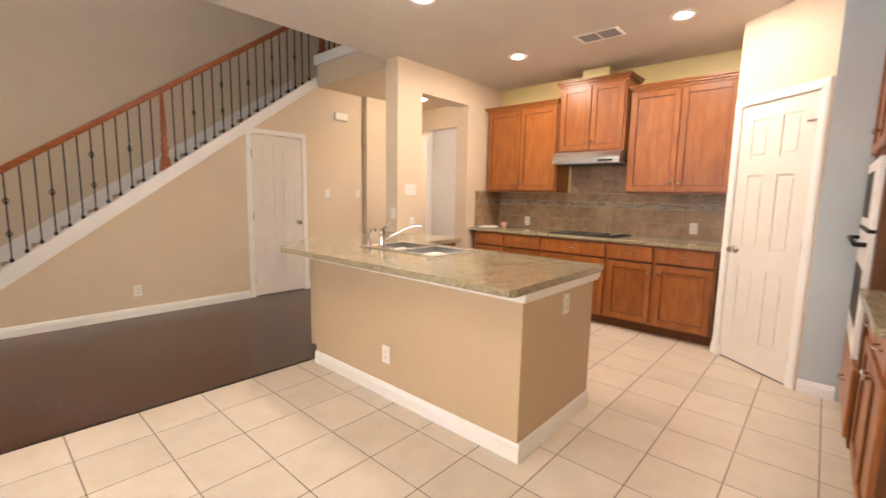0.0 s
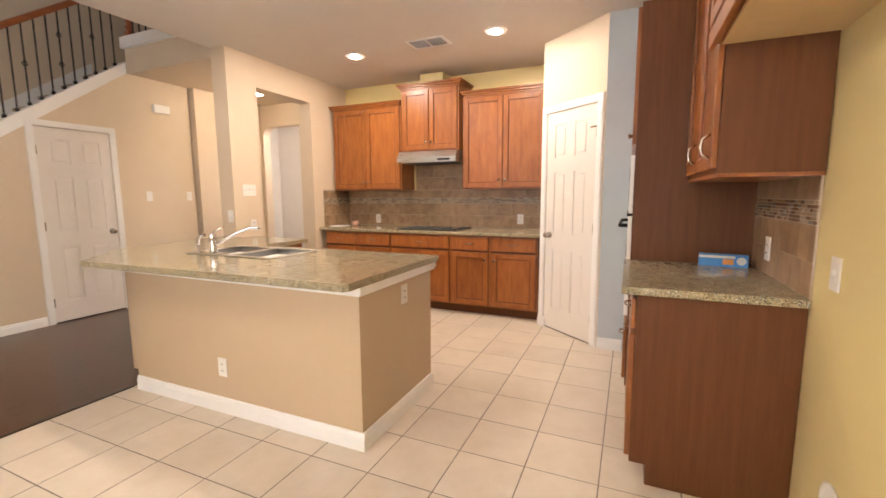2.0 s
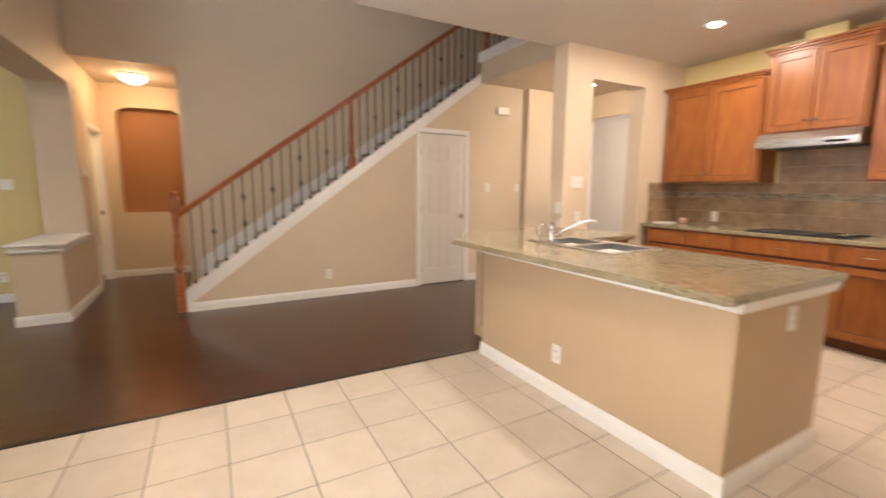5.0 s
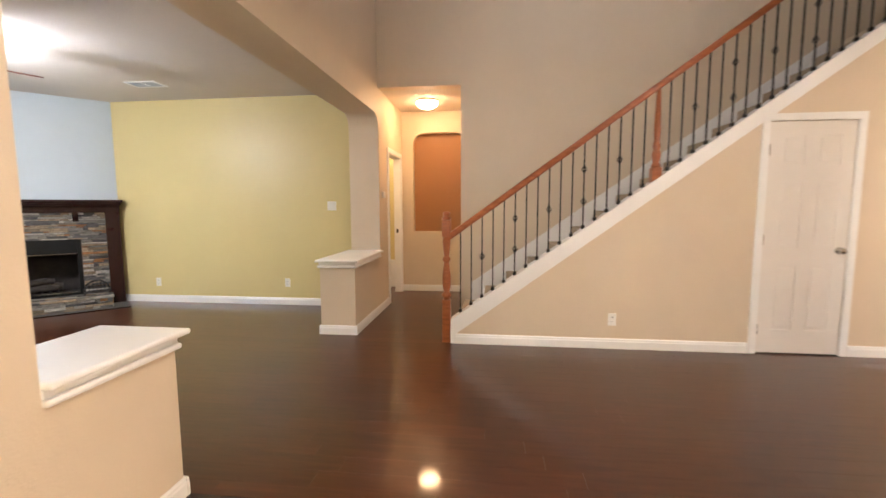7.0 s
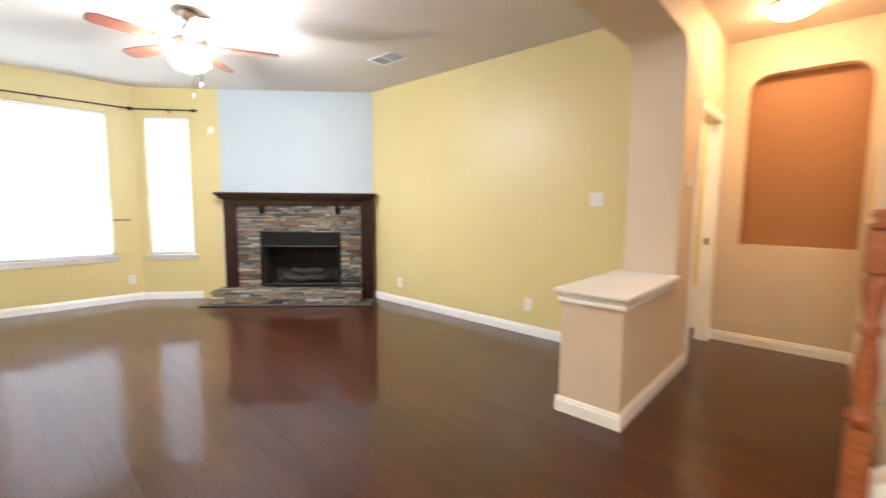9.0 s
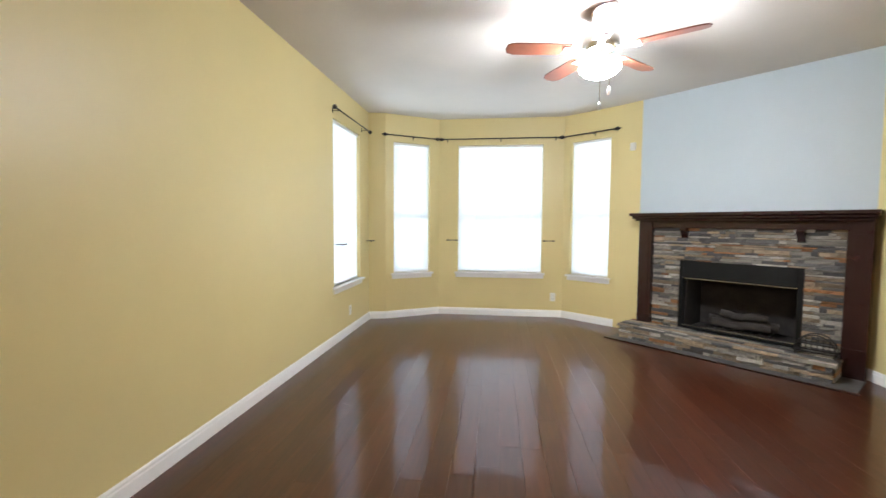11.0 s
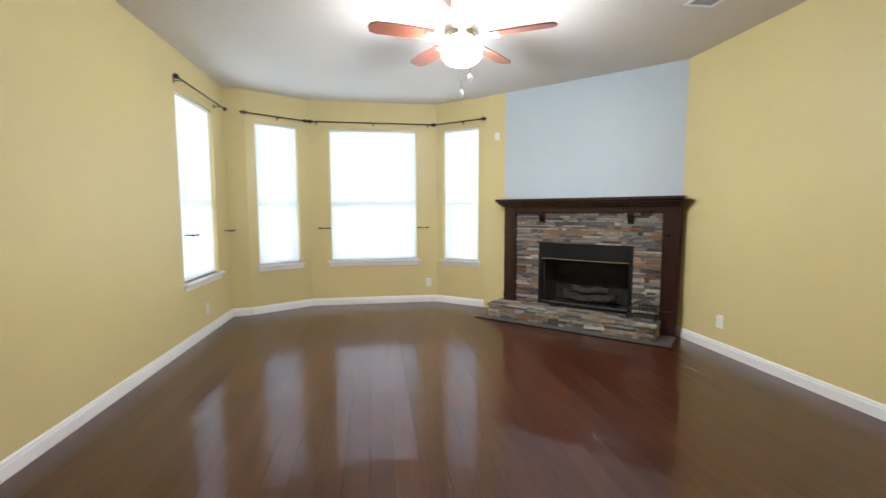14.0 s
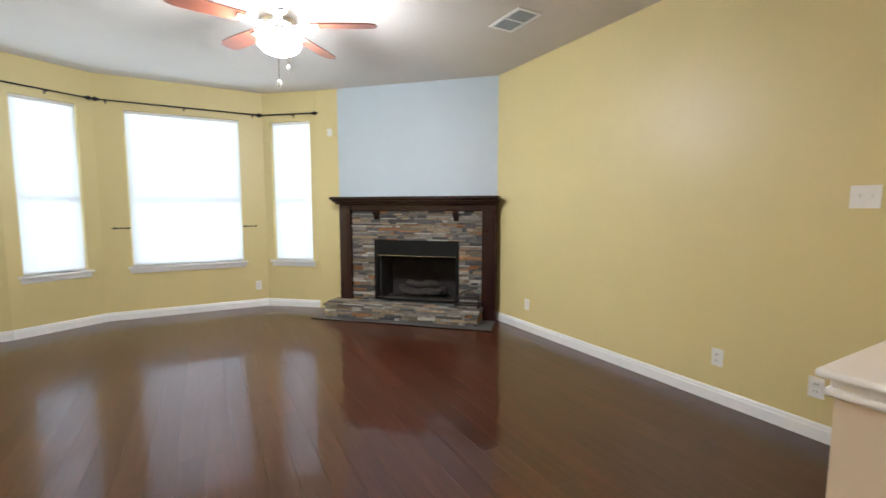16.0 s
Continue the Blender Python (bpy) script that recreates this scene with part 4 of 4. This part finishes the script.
def upper(x0, x1, z0, z1, yf, label, widths=2):
    c = thing("wall_cabinet", pose(0, 0, 0), label, "cabinet", "kitchen wall cabinets")
    part("body", boxes((x0, yf, z0, x1, KW - 0.002, z1)), CHERRY, c)
    # Dark sheet paints the shade in the gaps round the doors.
    part("door_gap_shade", boxes((x0 + 0.014, yf - 0.003, z0 + 0.014, x1 - 0.014, yf - 0.0005, z1 - 0.01)), GLAZESHADE, c, "dark sheet painted as shade in the door gaps")
    xm = (x0 + x1) / 2
    cab_door(c, x0 + 0.02, xm - 0.004, z0 + 0.02, z1 - 0.015, yf, side=1, pz=z0 + 0.10)
    cab_door(c, xm + 0.004, x1 - 0.02, z0 + 0.02, z1 - 0.015, yf, side=-1, pz=z0 + 0.10)
    return c


UF = 4.70
c = upper(-3.50, -2.50, 1.385, 2.39, UF, "cherry wall cabinet with two closed doors")
crown(c, -3.495, -2.535, UF, KW - 0.002, 2.39)
c = upper(-2.47, -1.735, 1.83, 2.545, 4.66, "raised cherry wall cabinet above the range hood")
crown(c, -2.47, -1.735, 4.66, KW - 0.002, 2.545)
c = upper(-1.705, -0.755, 1.385, 2.405, UF, "cherry wall cabinet with two closed doors")
crown(c, -1.68, -0.80, UF, KW - 0.002, 2.405)
structure("vent_chase", boxes((-2.29, 4.80, 2.61, -1.99, KW - 0.002, H - 0.001)), YELLOW, "yellow painted vent chase over the hood cabinet", "chase")

hood = thing("range_hood", pose(0, 0, 0), "stainless steel range hood under the cabinet", "range hood")
part("shell", extrude_x([(KW - 0.01, 1.828), (4.60, 1.828), (4.54, 1.76), (4.54, 1.70), (KW - 0.01, 1.70)], -2.475, -1.73), STEEL, hood)
part("filter", boxes((-2.42, 4.60, 1.694, -1.78, 4.95, 1.6995)), GREYVENT, hood)
part("switch_strip", boxes((-1.95, 4.535, 1.715, -1.80, 4.5395, 1.735)), BLACK, hood)

CF = 4.42
for (x0, x1, nd) in ((-3.46, -2.995, 1), (-2.995, -2.50, 1), (-2.50, -1.74, 2), (-1.74, -1.28, 1), (-1.28, -0.77, 1)):
    c = thing("base_cabinet", pose(0, 0, 0), "cherry base cabinet with a drawer over a door", "cabinet", "kitchen base cabinets")
    part("body", boxes((x0 + 0.0005, CF, 0.10, x1 - 0.0005, KW - 0.003, 0.885)), CHERRY, c)
    # Shade round the drawer and doors, put in as a dark sheet.
    part("door_gap_shade", boxes((x0 + 0.014, CF - 0.003, 0.114, x1 - 0.014, CF - 0.0005, 0.871)), GLAZESHADE, c, "dark sheet painted as shade in the door gaps")
    part("toe_kick", boxes((x0 + 0.0005, CF + 0.07, 0.0, x1 - 0.0005, CF + 0.09, 0.10)), CHERRYSIDE, c)
    drawer(c, x0 + 0.02, x1 - 0.02, 0.725, 0.865, CF)
    if nd == 1:
        right = x0 in (-2.995, -1.28)
        cab_door(c, x0 + 0.02, x1 - 0.02, 0.12, 0.70, CF, side=-1 if right else 1, pz=0.62)
    else:
        xm = (x0 + x1) / 2
        cab_door(c, x0 + 0.02, xm - 0.003, 0.12, 0.70, CF, side=1, pz=0.62)
        cab_door(c, xm + 0.003, x1 - 0.02, 0.12, 0.70, CF, side=-1, pz=0.62)
wt = thing("worktop", pose(0, 0, 0), "speckled green-brown granite worktop on the cabinets", "worktop")
part("slab", boxes((COL + 0.003, CF - 0.035, 0.886, -0.742, KW - 0.003, 0.921, 0.004)), GRANITE, wt)
hob = thing("cooktop", pose(-2.07, 4.72, 0.921), "black glass cooktop with steel knobs set in the worktop", "cooktop")
part("glass_top", boxes((-0.38, -0.25, 0.0, 0.38, 0.25, 0.008, 0.003)), BLACK, hob)
for x, y, r in ((-0.24, -0.11, 0.09), (-0.24, 0.12, 0.07), (0.04, -0.11, 0.075), (0.04, 0.12, 0.095)):
    part("burner_ring", lathe([(r, 0.0081), (r, 0.009)], 24, (x, y, 0)), GREYVENT, hob)
for i in range(4):
    part("knob", lathe([(0.02, 0.008), (0.018, 0.028), (0.005, 0.03)], 14, (0.31, -0.16 + i * 0.085, 0)), CHROME, hob, "steel burner knob")
cup = thing("candle_cup", pose(-3.32, 4.86, 0.921), "small pink cup on the granite worktop", "cup")
part("cup_body", lathe([(0.035, 0), (0.045, 0.02), (0.045, 0.06), (0.038, 0.06), (0.036, 0.02)], 18), mat("pink_ceramic", (0.62, 0.36, 0.26), 0.4), cup)
dish = thing("white_tray", pose(-3.43, 4.66, 0.921), "flat white tray on the granite worktop", "tray")
part("tray_body", boxes((-0.09, -0.09, 0, 0.10, 0.10, 0.012, 0.004)), PLATE, dish)


def splash_tiles(parent, m, L, rows, tw, skip=None):
    """Tiles in rows (z0, z1) along a wall of length L, in the wall's frame."""
    cache = {}
    for ri, (z0, z1) in enumerate(rows):
        x = -(ri % 2) * tw / 2
        while x < L - 1e-3:
            a, b = max(0.0, x), min(L, x + tw)
            if b - a > 0.015:
                key = (round(b - a, 3), round(z1 - z0, 3))
                if key not in cache:
                    cache[key] = mesh_of("tile", boxes((0.0015, 0.006, 0.0015, b - a - 0.0015, 0.011, z1 - z0 - 0.0015)))
                    cache[key].materials.append(SPLASH)
                if not skip or not skip(a, b, z0, z1):
                    o = new("tile", cache[key])
                    o.parent = parent
                    o.location = (a, 0, z0)
            x += tw


def mosaic(parent, L, z0, z1):
    sets = [bmesh.new() for _ in MOSA]
    n = 6
    h = (z1 - z0) / n
    for r in range(n):
        x = 0.0
        while x < L - 0.01:
            w = min(rnd.choice((0.03, 0.045, 0.06)), L - x)
            box(sets[rnd.randrange(4)], x + 0.0012, 0.006, z0 + r * h + 0.0012, x + w - 0.0012, 0.011 + rnd.uniform(0, 0.002), z0 + (r + 1) * h - 0.0012)
            x += w
    for bm, mm in zip(sets, MOSA):
        tagged(part("mosaic_strip", bm, mm, parent, "thin glass and stone mosaic strips"), kind="stuff")


def backsplash(a, b, rows, band, tw, hi, label, extra=()):
    s = tagged(new("backsplash"), label, "backsplash", "", "structure")
    s.matrix_world = along(a, b)
    L = span(a, b)
    part("grout_bed", boxes((0, 0.0015, 0.921, L, 0.008, hi), *extra), SPLASHG, s)
    splash_tiles(s, None, L, rows, tw)
    mosaic(s, L, *band)
    return s


ROWS3 = [(0.923, 1.07), (1.07, 1.217), (1.285, 1.383)]
bk = backsplash((-0.745, KW), (COL, KW), ROWS3, (1.219, 1.283), 0.305, 1.383, "brown stone tile backsplash with a mosaic band", ((0.99, 0.0015, 1.383, 1.725, 0.008, 1.70),))
for r, z0 in enumerate((1.385, 1.543)):
    for i in range(3):
        o = part("tile", boxes((0.992 + i * 0.2445, 0.006, z0, 0.992 + (i + 1) * 0.2445 - 0.003, 0.011, z0 + 0.155)), SPLASH, bk)
backsplash((COL, KW - 0.012), (COL, 4.49), ROWS3, (1.219, 1.283), 0.15, 1.40, "brown stone tile side backsplash with a mosaic band")
backsplash((EAST, 2.07), (EAST, 2.918), [(0.923, 1.06), (1.06, 1.20), (1.295, 1.383)], (1.202, 1.293), 0.11, 1.395, "brown stone tile backsplash beside the oven tower")

# ---- island peninsula ----
IS = thing("kitchen_island", pose(0, 0, 0), "tan painted island with white baseboard and granite top", "kitchen island")
part("island_wall", boxes((-2.99, 1.80, 0, -1.145, 2.0, 0.85), (-1.345, 2.0, 0, -1.145, 2.63, 0.85)), TAN, IS, "tan painted island wall")
part("island_cabinet", boxes((-2.9, 2.0, 0.10, -1.345, 2.62, 0.70), (-3.3, 2.0, 0.1, -2.9, 3.14, 0.878), (-2.9, 2.62, 0.10, -2.76, 3.20, 0.878), (-2.9, 2.0, 0.70, -1.345, 2.11, 0.878), (-2.9, 2.55, 0.70, -1.345, 2.62, 0.878), (-2.04, 2.11, 0.70, -1.345, 2.55, 0.878)), CHERRY, IS, "cherry cabinets on the kitchen side")
part("leg_wall", boxes((-3.40, 2.001, 0, -3.3, 3.135, 0.878)), TAN, IS, "tan painted island wall")
part("sub_top", boxes((-3.02, 1.765, 0.842, -1.11, 2.655, 0.878, 0.004), (-3.0, 1.775, 0.825, -1.12, 2.65, 0.842, 0.004)), WHITE, IS, "white moulding under the granite")
tp_bm = bmesh.new()
for ol in ([(-3.13, 1.60), (-1.12, 1.635), (-1.10, 1.66), (-1.10, 2.13), (-3.5854, 2.13), (-3.58, 2.09)], [(-2.06, 2.13), (-1.10, 2.13), (-1.10, 2.53), (-2.06, 2.53)], [(-3.5854, 2.13), (-2.78, 2.13), (-2.78, 2.53), (-3.639, 2.53)], [(-3.639, 2.53), (-1.10, 2.53), (-1.10, 2.67), (-2.70, 2.67), (-2.72, 3.24), (-3.4, 3.24), (-3.4, 3.13), (-3.72, 3.13)]):
    tp_bm.from_mesh(mesh_of("piece", prism(ol, 0.879, 0.917)))
tp = part("granite_top", tp_bm, GRANITE, IS, "polished speckled granite top")
bb = extrude_x(BASE_PROFILE, 0, 1.845 + 0.018)
part("island_baseboard", bb, WHITE, IS, "white moulded baseboard", along((-1.145, 1.80), (-2.99, 1.80)) @ pose(-0.018, 0, 0))
part("island_baseboard", extrude_x(BASE_PROFILE, 0, 0.83), WHITE, IS, "white moulded baseboard", along((-1.145, 2.63), (-1.145, 1.80)))

sink = thing("kitchen_sink", pose(-2.42, 2.33, 0.917), "double-bowl stainless steel sink set in granite", "sink")
part("rim", boxes((-0.40, -0.24, 0.0005, 0.40, -0.20, 0.006, 0.002), (-0.40, 0.20, 0.0005, 0.40, 0.24, 0.006, 0.002), (-0.40, -0.20, 0.0005, -0.36, 0.20, 0.006, 0.002), (0.36, -0.20, 0.0005, 0.40, 0.20, 0.006, 0.002), (-0.02, -0.20, 0.0005, 0.02, 0.20, 0.006, 0.002)), STEEL, sink)
for x0, x1 in ((-0.36, -0.02), (0.02, 0.36)):
    b = 0.004
    part("bowl", boxes((x0, -0.198, -0.19, x1, 0.198, -0.186), (x0, -0.198, -0.186, x0 + b, 0.198, 0.0004), (x1 - b, -0.198, -0.186, x1, 0.198, 0.0004), (x0 + b, -0.198, -0.186, x1 - b, -0.194, 0.0004), (x0 + b, 0.194, -0.186, x1 - b, 0.198, 0.0004)), SINKSTEEL, sink, "deep stainless steel bowl")
    part("drain", lathe([(0.045, -0.1855), (0.04, -0.182), (0.02, -0.184)], 18, ((x0 + x1) / 2, 0, 0)), CHROME, sink)
tap = thing("faucet", pose(-2.60, 2.14, 0.917), "chrome kitchen faucet with a lever handle", "faucet")
part("base", boxes((-0.12, -0.03, 0.0, 0.12, 0.03, 0.012, 0.005)), CHROME, tap)
part("body", lathe([(0.028, 0.012), (0.024, 0.03), (0.023, 0.11), (0.026, 0.13), (0.018, 0.15)], 18), CHROME, tap)
part("spout", tube([(0, 0.01, 0.06), (0.06, 0.05, 0.10), (0.14, 0.11, 0.155), (0.20, 0.155, 0.18), (0.235, 0.18, 0.18), (0.245, 0.188, 0.165)], 0.011, 10), CHROME, tap)
part("lever", tube([(0, 0, 0.145), (0.03, 0.0, 0.165), (0.09, 0.02, 0.19)], 0.008, 8), CHROME, tap)
sp = thing("side_sprayer", pose(-2.755, 2.14, 0.917), "chrome side sprayer beside the faucet", "sprayer")
part("holder", lathe([(0.026, 0), (0.024, 0.01), (0.014, 0.02), (0.014, 0.06)], 16), CHROME, sp)
part("head", tube([(0, 0, 0.06), (0.0, 0.005, 0.10), (0.015, 0.01, 0.125), (0.05, 0.02, 0.13)], 0.014, 10), CHROME, sp)

# ---- oven tower and side cabinets ----
def side(mx):
    """A frame in which a cabinet facing the room from the east wall faces -y; x runs towards -y of the world."""
    return pose(EAST, mx, 0, 0, 0, -90)


tw = thing("oven_tower", side(3.84), "tall cherry oven cabinet with a built-in oven", "cabinet")
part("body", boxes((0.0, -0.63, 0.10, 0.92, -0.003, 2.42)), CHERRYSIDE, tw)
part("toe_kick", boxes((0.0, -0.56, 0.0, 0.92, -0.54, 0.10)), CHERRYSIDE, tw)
cab_door(tw, 0.02, 0.455, 1.62, 2.40, -0.63, side=1, pz=1.72)
cab_door(tw, 0.465, 0.90, 1.62, 2.40, -0.63, side=-1, pz=1.72)
drawer(tw, 0.02, 0.90, 0.14, 0.50, -0.63)
ov = part("oven", boxes((0.08, -0.655, 0.54, 0.84, -0.631, 1.18, 0.004), (0.08, -0.655, 1.2, 0.84, -0.631, 1.56, 0.004)), PLATE, tw, "white built-in double oven")
part("oven_glass", boxes((0.18, -0.658, 0.68, 0.74, -0.655, 0.98), (0.16, -0.658, 1.25, 0.60, -0.655, 1.5)), BLACK, ov, "black oven window")
part("oven_handle", tube([(0.14, -0.655, 1.12), (0.14, -0.70, 1.12), (0.78, -0.70, 1.12), (0.78, -0.655, 1.12)], 0.012, 8), BLACK, ov)
part("oven_vent", boxes((0.10, -0.662, 1.181, 0.82, -0.632, 1.199)), BLACK, ov)

bs = thing("base_cabinet", side(2.915), "brown base cabinet with a plain end panel", "cabinet", "kitchen base cabinets")
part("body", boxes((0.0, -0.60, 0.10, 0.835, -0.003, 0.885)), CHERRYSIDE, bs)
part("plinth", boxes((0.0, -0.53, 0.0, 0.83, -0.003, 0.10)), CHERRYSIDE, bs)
drawer(bs, 0.02, 0.42, 0.725, 0.865, -0.60)
drawer(bs, 0.435, 0.82, 0.725, 0.865, -0.60)
cab_door(bs, 0.02, 0.42, 0.12, 0.70, -0.60, side=1, pz=0.62)
cab_door(bs, 0.435, 0.82, 0.12, 0.70, -0.60, side=-1, pz=0.62)
w2 = thing("worktop", side(2.918), "speckled granite worktop on the side cabinet", "worktop")
part("slab", boxes((0.0, -0.665, 0.886, 0.865, -0.003, 0.921, 0.005)), GRANITE, w2)
us = thing("wall_cabinet", side(2.915), "cherry wall cabinet with a brown end panel", "cabinet", "kitchen wall cabinets")
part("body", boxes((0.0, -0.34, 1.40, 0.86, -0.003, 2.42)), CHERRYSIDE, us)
part("light_rail", boxes((0.0, -0.345, 1.385, 0.86, -0.003, 1.3995)), CHERRY, us)
for x0, x1, sd in ((0.02, 0.425, 1), (0.435, 0.845, 1)):
    d = cab_door(us, x0, x1, 1.42, 2.40, -0.34, pull="", side=sd)
    kx = x1 - 0.04
    part("pull", tube([(kx, -0.36, 1.46), (kx, -0.39, 1.48), (kx, -0.395, 1.51), (kx, -0.39, 1.54), (kx, -0.36, 1.56)], 0.006, 8), NICKEL, d, "brushed nickel arched pull")
uf = thing("wall_cabinet", side(2.053), "shallow cherry cabinet over the empty refrigerator space", "cabinet", "kitchen wall cabinets")
part("body", boxes((0.0, -0.38, 1.885, 0.95, -0.003, 2.42)), CHERRY, uf)
part("bottom_panel", boxes((0.03, -0.36, 1.873, 0.93, -0.004, 1.8845)), MAPLE, uf, "pale maple underside")
part("face_lip", boxes((0.0, -0.40, 1.865, 0.95, -0.381, 1.93, 0.003)), CHERRY, uf)
cab_door(uf, 0.02, 0.47, 1.94, 2.40, -0.38, side=1, pz=2.0)
cab_door(uf, 0.48, 0.93, 1.94, 2.40, -0.38, side=-1, pz=2.0)
ct = thing("wrap_carton", pose(0.56, 2.84, 0.921, 0, 0, -8), "blue and white foil carton on granite", "carton")
part("carton_body", boxes((-0.115, -0.027, 0.0, 0.115, 0.027, 0.066, 0.002)), BLUEBOX, ct)
part("print_band", boxes((-0.113, -0.0282, 0.046, 0.055, -0.0272, 0.060)), PLATE, ct, "white printed band")
part("print_patch", boxes((0.0, -0.0282, 0.012, 0.05, -0.0272, 0.042)), ORANGEINK, ct, "orange printed patch")
part("print_seal", lathe([(0.022, 0.0), (0.021, 0.001)], 20), PLATE, ct, "round white printed seal", pose(0.085, -0.0272, 0.034, 90))

# ---- plates and small fixtures ----
W_ = "white wall outlet plate"
plate(along((STW, 1.165), (STW, 1.0)) @ pose(0, 0, 0.275), W_)
plate(along((-1.145, 1.80), (-2.99, 1.80)) @ pose(1.005, 0, 0.29), W_)
plate(along((-1.145, 2.63), (-1.145, 1.80)) @ pose(0.37, 0, 0.735), W_)
plate(along((EAST, KW), (COL, KW)) @ pose(EAST + 1.10, 0.0115, 1.035), W_)
plate(along((EAST, KW), (COL, KW)) @ pose(EAST + 3.05, 0.0115, 1.01), W_)
plate(along((EAST, 2.0), (EAST, 3.0)) @ pose(0.62, 0.0115, 1.05), W_)
plate(along((EAST, 1.0), (EAST, 3.0)) @ pose(0.89, 0, 1.05), "white light switch plate on the yellow wall", "switch", name="light_switch")
plate(along((LW, NY0), FA) @ pose(2.88, 0, 0.28), W_)
plate(along((LW, NY0), FA) @ pose(0.98, 0, 0.30), W_)
plate(along((LW, NY0), FA) @ pose(0.46, 0, 0.29), W_)
plate(along((LW, NY0), FA) @ pose(0.33, 0, 1.33), "white double light switch on the yellow wall", "switch", 0.118, "light_switch")
plate(along((LE, -6.75), (LE, NY0)) @ pose(0.79, 0, 0.27), W_)
plate(along(BR, BL) @ pose(0.12, 0, 0.28), W_)
for y in (3.47, 3.99):
    plate(along((STW, y), (STW, 1.0)) @ pose(0, 0, 1.325), "white light switch plate on the beige wall", "switch", name="light_switch")
plate(along((COL, 3.33), (COL, 1.0)) @ pose(0, 0, 1.38), "white triple light switch on the column", "switch", 0.165, "light_switch")
plate(along((COL, 3.36), (COL, 1.0)) @ pose(0, 0, 1.02), W_)
plate(along((COL, 3.14), (COL - 0.19, 3.14)) @ pose(0.06, 0, 1.12), "white light switch on the column end", "switch", name="light_switch")
em = thing("door_chime", along((STW, 3.69), (STW, 1.0)) @ pose(0, 0, 2.40), "white door chime box on the beige wall", "door chime")
part("chime_case", boxes((-0.10, 0.001, -0.05, 0.10, 0.05, 0.05, 0.008)), PLATE, em)
th = thing("thermostat", along((-6.9, NY1), (-6.5, NY1)) @ pose(0.17, 0, 1.47), "small white thermostat on the hall wall", "thermostat")
part("thermostat_case", boxes((-0.05, 0.001, -0.04, 0.05, 0.025, 0.04, 0.005)), PLATE, th)
wb = thing("water_supply_box", along((EAST, 1.0), (EAST, 3.0)) @ pose(0.74, 0, 0.30), "round white refrigerator water box in the wall", "water box")
part("box_ring", lathe([(0.075, 0.0), (0.08, 0.006), (0.06, 0.012), (0.055, 0.004)], 24), PLATE, wb, "", pose(0, 0.001, 0, -90))

# ---- floors, piece by piece ----
floor_t = tagged(new("floor_tile"), "cream ceramic tile floor with grey grout", "floor", "", "structure")
TX = -3.06
part("grout", boxes((TX, NY1, -0.011, EAST, KW, -0.0012)), GROUT, floor_t, "grey grout joints")
P = 0.3405
cache = {}
x = -1.704 - 4 * P
while x < EAST:
    y = 1.315 - 8 * P
    while y < KW:
        a0, a1 = max(x, TX), min(x + P, EAST)
        b0, b1 = max(y, NY1), min(y + P, KW)
        if a1 - a0 > 0.02 and b1 - b0 > 0.02:
            key = (round(a1 - a0, 3), round(b1 - b0, 3))
            if key not in cache:
                cache[key] = mesh_of("tile", boxes((0.003, 0.003, -0.009, key[0] - 0.003, key[1] - 0.003, 0.0, 0.0012)))
                cache[key].materials.append(TILE)
            o = new("tile", cache[key])
            o.parent, o.location = floor_t, (a0, b0, rnd.uniform(-0.0004, 0.0004))
        y += P
    x += P

floor_w = tagged(new("floor_wood"), "glossy dark red-brown plank floor", "floor", "", "structure")
PW, PL = 0.127, 1.21
lens_cache = {}
far = bmesh.new()
n_pl = 0
x = TX + math.ceil((LE - TX) / PW) * PW
while x > HB - 1.0:
    w0 = x - PW
    y = -7.25 - rnd.uniform(0, PL)
    top = 6.9 if w0 < TX - 0.05 else NY1 + 0.0
    while y < top:
        y1 = min(y + PL, top)
        if y1 > -7.25 and (w0 > LW - 0.12 or y1 > NY1 - 1.2):
            ya = max(y, -7.25)
            L = y1 - ya
            if y1 < 0.6 and w0 > LW - 0.13 and L > 0.05 and n_pl < 300:
                key = round(L, 2)
                if key not in lens_cache:
                    lens_cache[key] = mesh_of("plank", boxes((0.00045, 0.00045, -0.010, PW - 0.00045, key - 0.00045, 0.0)))
                    lens_cache[key].materials.append(PLANK)
                o = new("plank", lens_cache[key])
                o.parent, o.location, o.scale = floor_w, (w0, ya, 0.0), (1, L / key, 1)
                n_pl += 1
            elif L > 0.05:
                box(far, w0 + 0.00045, ya + 0.00045, -0.010, min(x, TX if ya > NY1 else x) - 0.00045, y1 - 0.00045, 0.0)
        y += PL
    x -= PW
tagged(part("plank_rest", far, PLANK, floor_w, "dark plank flooring"), kind="stuff")
part("threshold", boxes((TX - 0.02, NY1, -0.002, TX + 0.012, 1.80, 0.006, 0.002)), MAHOG, floor_w, "dark wooden edge strip")
